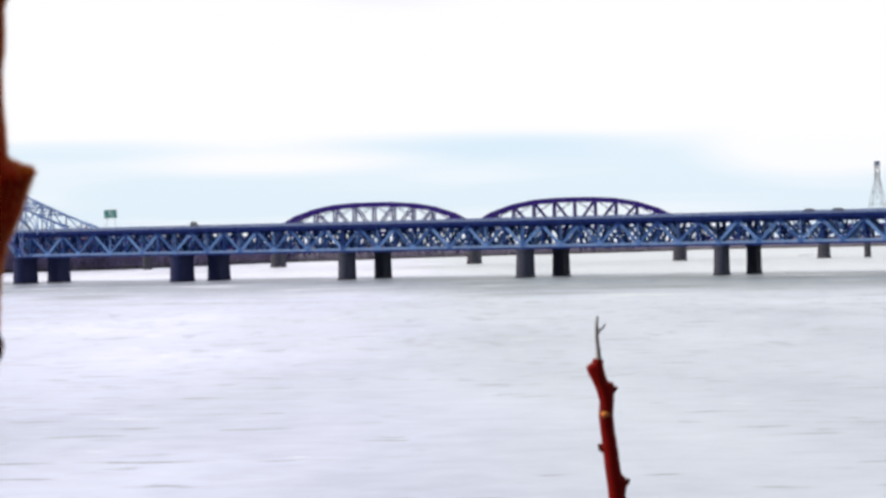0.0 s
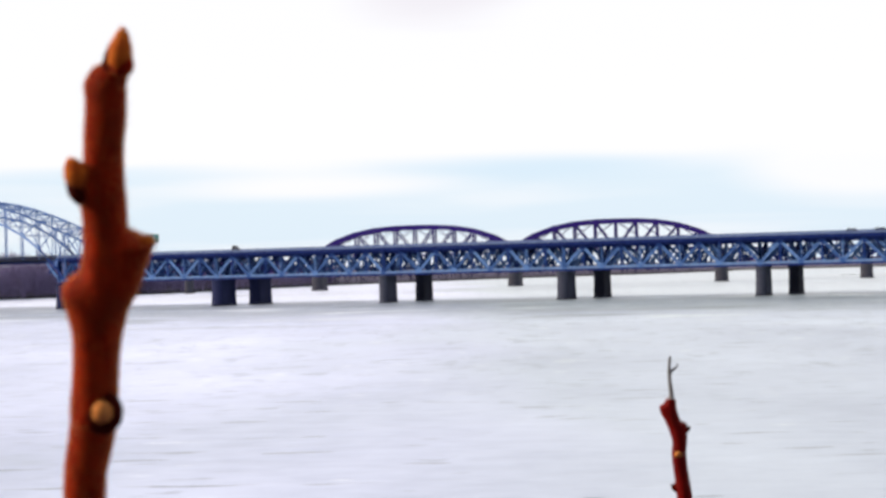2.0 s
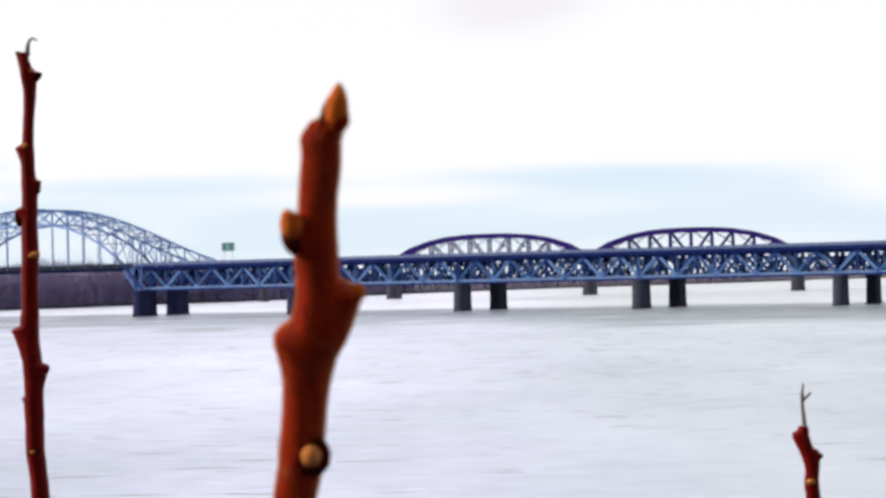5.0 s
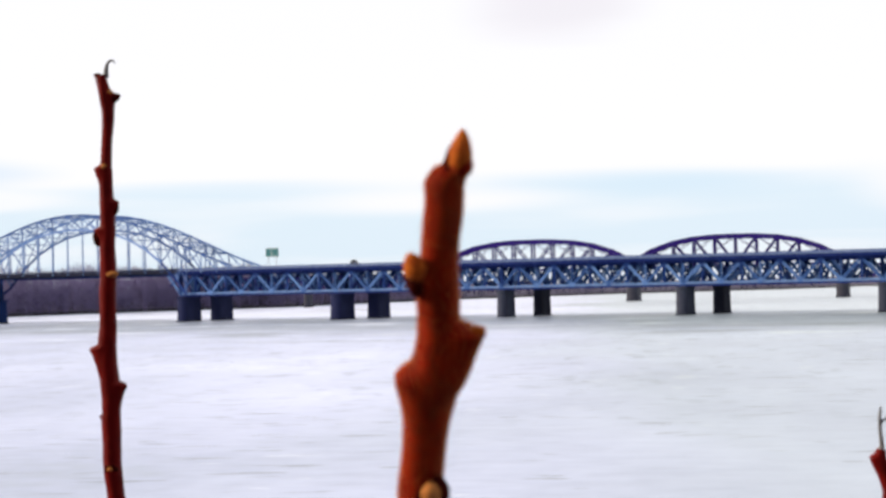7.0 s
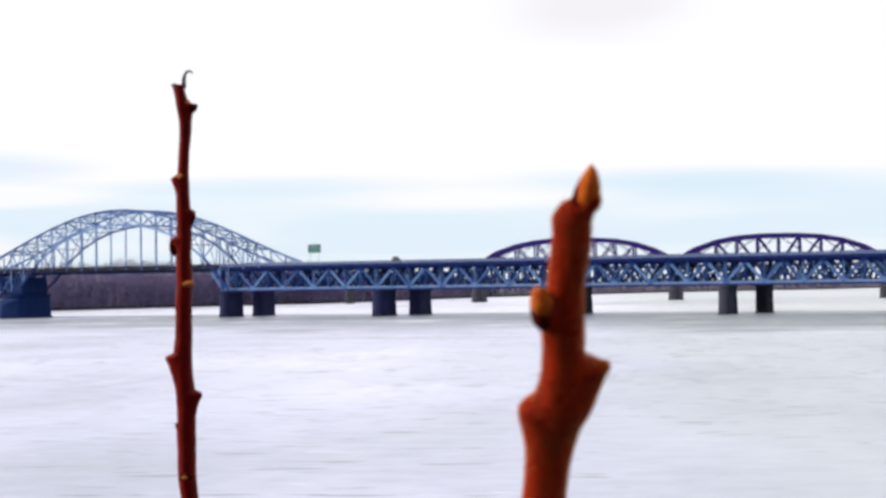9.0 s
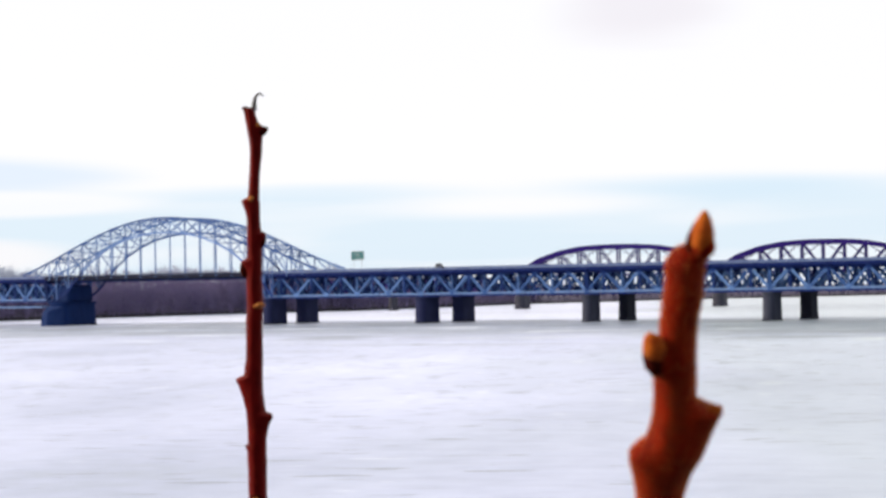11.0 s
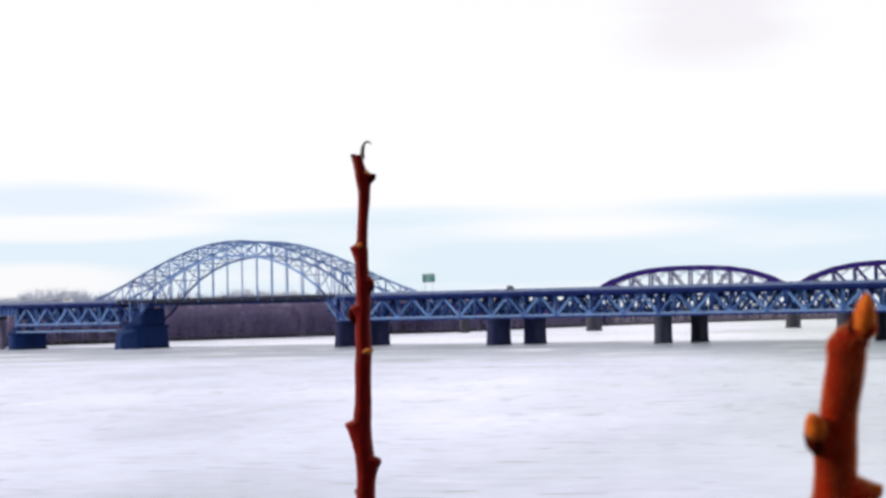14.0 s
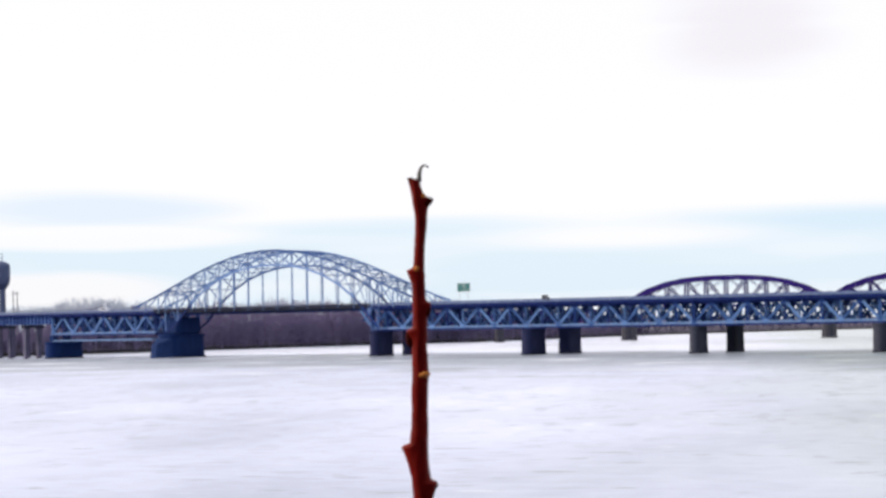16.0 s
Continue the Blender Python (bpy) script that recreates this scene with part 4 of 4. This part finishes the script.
def tank_tower(m):
    t = thing("water_tower", m, "dark blue-grey tower with a broad head on the far bank", "tower")
    def turned(profile, n=20):
        bm = bmesh.new()
        rings = [[bm.verts.new((r * math.cos(6.2832 * i / n), r * math.sin(6.2832 * i / n), z)) for i in range(n)] for r, z in profile]
        for a, b in zip(rings, rings[1:]):
            for i in range(n):
                bm.faces.new((a[i], a[(i + 1) % n], b[(i + 1) % n], b[i]))
        bm.faces.new(rings[0][::-1])
        bm.faces.new(rings[-1])
        return bm
    part("shaft", turned([(2.2, 0), (2.0, 34)]), M_TOWER, t)
    part("tank", turned([(2.0, 34), (4.2, 37), (4.8, 40), (4.8, 48), (4.2, 49.5), (1.2, 51)]), M_TOWER, t)
    part("mast", turned([(0.35, 51), (0.2, 56)]), M_TOWER, t, "thin mast on the roof")
    for x in (7.0, 9.6):
        part("guy_mast", turned_at(turned, x), M_PYLON, t, "slim pale mast beside the tower")
    part("mast_arm", box((6.6, -0.2, 31.0), (10.0, 0.2, 31.6)), M_PYLON, t)
    return t


tank_tower(pose(-471.5, 1092, 4, 0, 0, 0))


# ---- stems by the camera ----
def curve_points(pts, per=6):
    """A smooth run through (x, y, z, r) stations."""
    out = []
    for i in range(len(pts) - 1):
        p0, p1, p2, p3 = pts[max(i - 1, 0)], pts[i], pts[i + 1], pts[min(i + 2, len(pts) - 1)]
        for k in range(per):
            t = k / per
            out.append([0.5 * (2 * b + (c - a) * t + (2 * a - 5 * b + 4 * c - d) * t * t + (3 * b - a - 3 * c + d) * t ** 3) for a, b, c, d in zip(p0, p1, p2, p3)])
    out.append(list(pts[-1]))
    return out


def tube(pts, segs=22, rough=0.05, seed=0.0, close=True, nodes=()):
    """A rough round run through (x, y, z, r). nodes: (z, direction, swell, length below, length above), leaf cushions that grow out of it."""
    bm = bmesh.new()
    rings = []
    for i, (x, y, z, r) in enumerate(pts):
        a, b = Vector(pts[max(i - 1, 0)][:3]), Vector(pts[min(i + 1, len(pts) - 1)][:3])
        d = (b - a).normalized()
        u = d.cross(Vector((0, 1, 0.01))).normalized()
        v = d.cross(u).normalized()
        ring = []
        for k in range(segs):
            t = 2 * math.pi * k / segs
            n = noise.noise((math.cos(t) * 1.4 + seed, math.sin(t) * 1.4, z * 120)) + 0.5 * noise.noise((math.cos(t) * 4 + seed, math.sin(t) * 4, z * 420))
            out = u * math.cos(t) + v * math.sin(t)
            swell = 0.0
            for zn, way, amount, below, above in nodes:
                dz = z - zn
                fall = max(0.0, 1 + dz / below) ** 1.6 if dz < 0 else max(0.0, 1 - dz / above)
                swell += amount * fall * max(0.0, out.dot(way)) ** 3
            ring.append(bm.verts.new(Vector((x, y, z)) + out * (r * (1 + rough * n) + swell)))
        rings.append(ring)
    for a, b in zip(rings, rings[1:]):
        for k in range(segs):
            bm.faces.new((a[k], a[(k + 1) % segs], b[(k + 1) % segs], b[k]))
    if close:
        bm.faces.new(rings[0][::-1])
        bm.faces.new(rings[-1])
    bmesh.ops.recalc_face_normals(bm, faces=bm.faces[:])
    return bm


def bud_mesh(centre, size, axis, point=0.5, seed=0.0):
    """An egg-shaped bud drawn out to a blunt point along axis, with scale-like lumps."""
    bm = bmesh.new()
    bmesh.ops.create_uvsphere(bm, u_segments=20, v_segments=14, radius=1.0)
    turn = Vector(axis).normalized().to_track_quat("Z", "Y").to_matrix()
    for v in bm.verts:
        c = v.co
        t = (c.z + 1) / 2
        w = 1 - point * max(0.0, t - 0.35) ** 1.2
        n = 0.07 * noise.noise((c.x * 2.2 + seed, c.y * 2.2, c.z * 2.2)) + 0.03 * noise.noise((c.x * 7, c.y * 7 + seed, c.z * 7))
        v.co = Vector(centre) + turn @ Vector((c.x * size[0] * w, c.y * size[1] * w, c.z * size[2])) * (1 + n)
    return bm


def stem(name, stations, root, bark, label, nodes=()):
    """A shoot: stations from the tip down as (x, y, z, radius in mm), then on to its root in the ground."""
    e = thing(name, pose(*root[:3]), label, "twig", "bare shoots")
    off = Vector(root[:3])
    pts = [(x - off.x, y - off.y, z - off.z, r / 1000) for x, y, z, r in stations]
    x, y, z, r = pts[-1]
    for k in (0.007, 0.016, 0.035, 0.08, 0.18, 0.4, 0.7, 1.0):
        pts.append((x * (1 - k), y * (1 - k), z * (1 - k) - 0.04 * k, r + (root[3] / 1000 - r) * k))
    knobs = [(z - off.z, Vector((wx, wy, 0)).normalized(), a / 1000, below / 1000, above / 1000) for z, wx, wy, a, below, above in nodes]
    body = smooth(part("stem", tube(curve_points(pts, 12), 32, 0.06, root[0] * 9, True, knobs), bark, e))
    if bark == M_BARK:
        down(e, body, stations[-1][2] - 0.02 - off.z, 4.0, 0.6, 7)
    return e, off


def down(e, source, low, per_mm, length, seed):
    """Fine upright hairs on a part above a height, joined into one mesh."""
    rng = random.Random(seed)
    verts, faces = [], []
    me = source.data
    for p in me.polygons:
        if p.center.z < low:
            continue
        count = p.area * 1e6 * per_mm
        for _ in range(int(count) + (rng.random() < count % 1)):
            corner = [me.vertices[i].co for i in p.vertices]
            w = [rng.random() ** 1.2 + 0.01 for _ in corner]
            base = sum((c * k for c, k in zip(corner, w)), Vector()) / sum(w)
            way = (p.normal + Vector((rng.gauss(0, 0.35), rng.gauss(0, 0.35), rng.gauss(0.25, 0.35)))).normalized()
            side = way.orthogonal().normalized()
            other = way.cross(side)
            r = rng.uniform(0.03, 0.055) / 1000
            k = len(verts)
            for t in (0.0, 2.094, 4.189):
                verts.append(base + (side * math.cos(t) + other * math.sin(t)) * r)
            verts.append(base + way * (length / 1000 * rng.uniform(0.5, 1.15)))
            faces += [(k, k + 1, k + 3), (k + 1, k + 2, k + 3), (k + 2, k, k + 3)]
    hair = bpy.data.meshes.new("down")
    hair.from_pydata(verts, [], faces)
    hair.materials.append(M_DOWN)
    ob = new("down", hair)
    ob.parent = e
    return tagged(ob, "fine tawny down on the red-brown bark", kind="stuff")


def bud(e, off, centre, size, axis, mat, label, name="bud", point=0.5):
    c = Vector(centre) - off
    return smooth(part(name, bud_mesh(c, [s / 1000 for s in size], axis, point, centre[2] * 50), mat, e, label))


THICK = [(-0.0838, 0.3624, 13.0498, 2.0), (-0.0847, 0.363, 13.048, 3.2), (-0.0860, 0.3638, 13.0458, 3.85), (-0.0867, 0.3657, 13.0405, 3.95),
         (-0.0877, 0.3678, 13.035, 3.95), (-0.0883, 0.3698, 13.0296, 4.1), (-0.0888, 0.3718, 13.024, 4.4), (-0.0889, 0.3739, 13.0184, 4.5),
         (-0.0893, 0.376, 13.0127, 4.9), (-0.09, 0.3777, 13.0081, 5.5), (-0.0911, 0.379, 13.0047, 5.6), (-0.0918, 0.3803, 13.0012, 5.4),
         (-0.0929, 0.3824, 12.9954, 5.0), (-0.0938, 0.3846, 12.9895, 4.75), (-0.0947, 0.3868, 12.9835, 4.75), (-0.0956, 0.3891, 12.9775, 4.65),
         (-0.0971, 0.3913, 12.9714, 4.5), (-0.0981, 0.3928, 12.9674, 4.4)]
shoot, o = stem("sumac_shoot", THICK, (-0.33, 0.98, 11.38, 9.0), M_BARK, "thick velvety red-brown shoot with tawny buds",
                [(13.0160, 1, -0.1, 5.6, 15, 2.0), (13.0050, -1, -0.1, 2.9, 10, 4), (13.0275, -1, -0.3, 2.6, 5, 3), (12.9805, 0, -1, 1.2, 5, 4), (13.0455, -1, 0, 0.5, 3, 1.5)])
bud(shoot, o, (-0.0826, 0.3608, 13.0521), (2.9, 2.6, 4.7), (0.12, 0, 1), M_BUD, "downy orange-brown end bud", "end_bud", 0.72)
bud(shoot, o, (-0.0826, 0.3612, 13.0498), (2.75, 2.7, 3.0), (0.1, 0, 1), M_BARK, "red-brown collar below the end bud", "bud_collar", 0.4)
bud(shoot, o, (-0.0843, 0.3612, 13.0512), (1.5, 1.7, 4.4), (0.30, 0, 1), M_SCAR, "dark outer scale against the end bud", "bud_scale", 0.6)
bud(shoot, o, (-0.0876, 0.3620, 13.0476), (0.7, 0.7, 1.7), (-0.25, 0, 1), M_BARK, "short red-brown spur at the shoulder", "spur")
bud(shoot, o, (-0.0932, 0.3682, 13.0268), (2.9, 2.2, 3.9), (-0.15, 0, 1), M_SCAR, "dark leaf scar round the bud", "leaf_scar", 0.1)
bud(shoot, o, (-0.0930, 0.3660, 13.0292), (2.7, 2.5, 3.2), (-0.35, -0.25, 1), M_BUD, "downy tawny side bud")
bud(shoot, o, (-0.0844, 0.3755, 13.0124), (3.2, 3.2, 5.0), (0.85, 0, 0.5), M_BARK, "raised leaf cushion", "leaf_cushion", 0.75)
bud(shoot, o, (-0.0811, 0.3735, 13.0152), (1.7, 1.7, 2.2), (0.8, -0.2, 0.5), M_BUD, "downy tawny side bud")
bud(shoot, o, (-0.0952, 0.3785, 13.0026), (2.0, 2.0, 3.0), (-0.6, 0, 0.75), M_BARK, "raised leaf cushion", "leaf_cushion", 0.6)
bud(shoot, o, (-0.0967, 0.3772, 13.0035), (1.2, 1.3, 1.6), (-0.3, 0, 1), M_SCAR, "dark scar at the tip of the cushion", "leaf_scar", 0.3)
bud(shoot, o, (-0.0926, 0.3838, 12.9811), (4.5, 2.0, 4.7), (0, -0.1, 1), M_SCAR, "dark leaf scar round the bud", "leaf_scar", 0.1)
bud(shoot, o, (-0.0922, 0.3822, 12.9812), (2.25, 2.1, 2.4), (0, -0.4, 1), M_BUD_PALE, "round pale tawny bud facing forward", "bud", 0.3)

THIN = [(-0.3146, 0.9655, 13.1398, 2.2), (-0.3143, 0.9659, 13.1345, 2.9), (-0.3131, 0.9663, 13.1285, 3.5), (-0.3121, 0.9669, 13.1187, 3.2),
        (-0.3133, 0.968, 13.1039, 2.85), (-0.3139, 0.9686, 13.0949, 2.95), (-0.3145, 0.969, 13.089, 3.5), (-0.3146, 0.9696, 13.08, 3.55),
        (-0.3144, 0.9702, 13.071, 3.9), (-0.3145, 0.9711, 13.0591, 4.05), (-0.3151, 0.9717, 13.0501, 4.1), (-0.3152, 0.9728, 13.0351, 4.35),
        (-0.3159, 0.9736, 13.0231, 4.4), (-0.3163, 0.9747, 13.008, 4.5), (-0.3170, 0.9753, 12.999, 4.9), (-0.3172, 0.9761, 12.9869, 5.0),
        (-0.3163, 0.977, 12.9748, 5.2), (-0.3161, 0.9775, 12.9673, 5.0), (-0.3165, 0.9785, 12.9537, 5.1), (-0.3166, 0.9799, 12.9324, 4.9),
        (-0.3157, 0.9808, 12.9203, 4.8), (-0.3153, 0.9813, 12.9136, 4.85)]
shoot, o = stem("slender_shoot", THIN, (-0.30, 1.07, 11.38, 8.0), M_BARK_THIN, "slender dark red bare shoot with small pointed leaf scars",
                [(13.1385, -1, 0, 1.5, 6, 1.2), (13.1285, 1, 0, 3.1, 9, 1.5), (13.0900, -1, 0, 3.2, 9, 2.0), (13.0725, 1, 0, 2.9, 9, 1.5),
                 (13.0580, -1, 0, 3.6, 7, 2.0), (12.9955, -1, 0, 4.9, 17, 2.0), (12.9755, 1, 0, 3.9, 13, 2.0), (12.9583, -1, 0, 0.8, 4, 2), (13.0355, 1, -0.6, 1.0, 5, 1.5), (12.9300, 0, -1, 1.0, 4, 4)])
for c, s, a in (((-0.3168, 0.9656, 13.1390), (1.9, 1.6, 2.3), (-1, 0, 0.5)), ((-0.3083, 0.9663, 13.1272), (2.6, 2.4, 3.4), (1, 0, 0.5)),
                ((-0.3178, 0.9689, 13.0895), (1.9, 2.0, 2.6), (-1, 0, 0.4)), ((-0.3102, 0.9704, 13.0690), (1.9, 2.0, 4.0), (0.35, 0, 1)),
                ((-0.3206, 0.9706, 13.0535), (2.0, 2.0, 4.0), (-0.25, 0, 1)), ((-0.3228, 0.9750, 12.9928), (2.5, 2.5, 4.3), (-1, 0, 0.7)),
                ((-0.3112, 0.977, 12.9730), (2.5, 2.5, 4.1), (1, 0, 0.55)), ((-0.3214, 0.9781, 12.9583), (1.2, 1.2, 2.0), (-0.5, 0, 1))):
    bud(shoot, o, c, [1.05 * v for v in s], a, M_SCAR, "dark pointed leaf scar", "leaf_scar", 0.6)
for c, s, a in (((-0.3150, 0.9660, 13.0915), (1.7, 1.7, 1.4), (-0.5, -0.5, 0.6)), ((-0.3122, 0.9692, 13.0345), (1.7, 1.8, 3.2), (-1, -0.2, -0.15)),
                ((-0.3168, 0.9755, 12.9312), (2.4, 1.6, 1.7), (0, -1, 0.3)), ((-0.3102, 0.9645, 13.1302), (1.7, 1.5, 1.5), (0.2, -1, 0.2))):
    bud(shoot, o, c, s, a, M_BUD_PALE, "small pale bud", "bud", 0.4)
bud(shoot, o, (-0.3167, 0.9766, 12.9312), (4.0, 2.4, 3.6), (0, -0.1, 1), M_SCAR, "dark rim round the bud", "bud_rim", 0.1)
HOOK = [(-0.3124, 0.9654, 13.1380, 1.5), (-0.3122, 0.9652, 13.1425, 1.15), (-0.3111, 0.965, 13.1458, 0.75), (-0.3092, 0.9649, 13.1469, 0.6), (-0.3071, 0.965, 13.1456, 0.3)]
smooth(part("dead_tip", tube(curve_points([(x - o.x, y - o.y, z - o.z, r / 1000) for x, y, z, r in HOOK]), 10), M_DEAD, shoot, "withered grey hooked tip"))

SHORT = [(0.0674, 0.8437, 12.9475, 2.2), (0.0668, 0.8441, 12.9433, 2.95), (0.0679, 0.8446, 12.9383, 3.1), (0.0698, 0.8451, 12.9332, 3.2),
         (0.0708, 0.8456, 12.9281, 3.2), (0.0704, 0.8461, 12.9231, 3.25), (0.0711, 0.8469, 12.9154, 3.25), (0.0718, 0.8474, 12.9099, 3.3),
         (0.0745, 0.8494, 12.888, 3.6), (0.0775, 0.8514, 12.867, 3.8)]
shoot, o = stem("short_shoot", SHORT, (0.16, 1.0, 11.38, 7.5), M_BARK_THIN, "slim dark red bare shoot with a withered forked tip",
                [(12.9440, -1, 0, 2.0, 8, 1.5), (12.9350, 1, 0, 2.4, 8, 1.5), (12.909, -1, 0, 1.0, 5, 2), (12.893, 1, 0, 2.6, 10, 2)])
for c, s, a in (((0.0645, 0.8441, 12.9430), (1.7, 1.8, 2.3), (-1, 0, 0.4)), ((0.0735, 0.845, 12.9338), (1.8, 1.8, 2.4), (1, 0, 0.5)), ((0.0680, 0.847, 12.908), (1.2, 1.3, 2.2), (-0.6, 0, 1)), ((0.0780, 0.849, 12.892), (2.0, 2.0, 3.2), (1, 0, 0.6))):
    bud(shoot, o, c, s, a, M_SCAR, "dark leaf scar", "leaf_scar", 0.6)
bud(shoot, o, (0.0697, 0.8432, 12.9231), (1.9, 1.5, 1.8), (0, -1, 0.3), M_BUD_PALE, "small pale bud", "bud", 0.3)
FORK = [(0.0677, 0.8437, 12.9455, 1.3), (0.0674, 0.8432, 12.951, 0.95), (0.0669, 0.8428, 12.9559, 0.8), (0.0668, 0.8422, 12.9622, 0.7), (0.0673, 0.8417, 12.9667, 0.35)]
TINE = [(0.0668, 0.8425, 12.9580, 0.6), (0.0680, 0.8424, 12.9602, 0.55), (0.0694, 0.8423, 12.9612, 0.5), (0.0707, 0.8421, 12.9630, 0.25)]
for run in (FORK, TINE):
    smooth(part("dead_tip", tube(curve_points([(x - o.x, y - o.y, z - o.z, r / 1000) for x, y, z, r in run]), 10), M_DEAD, shoot, "withered grey forked tip"))
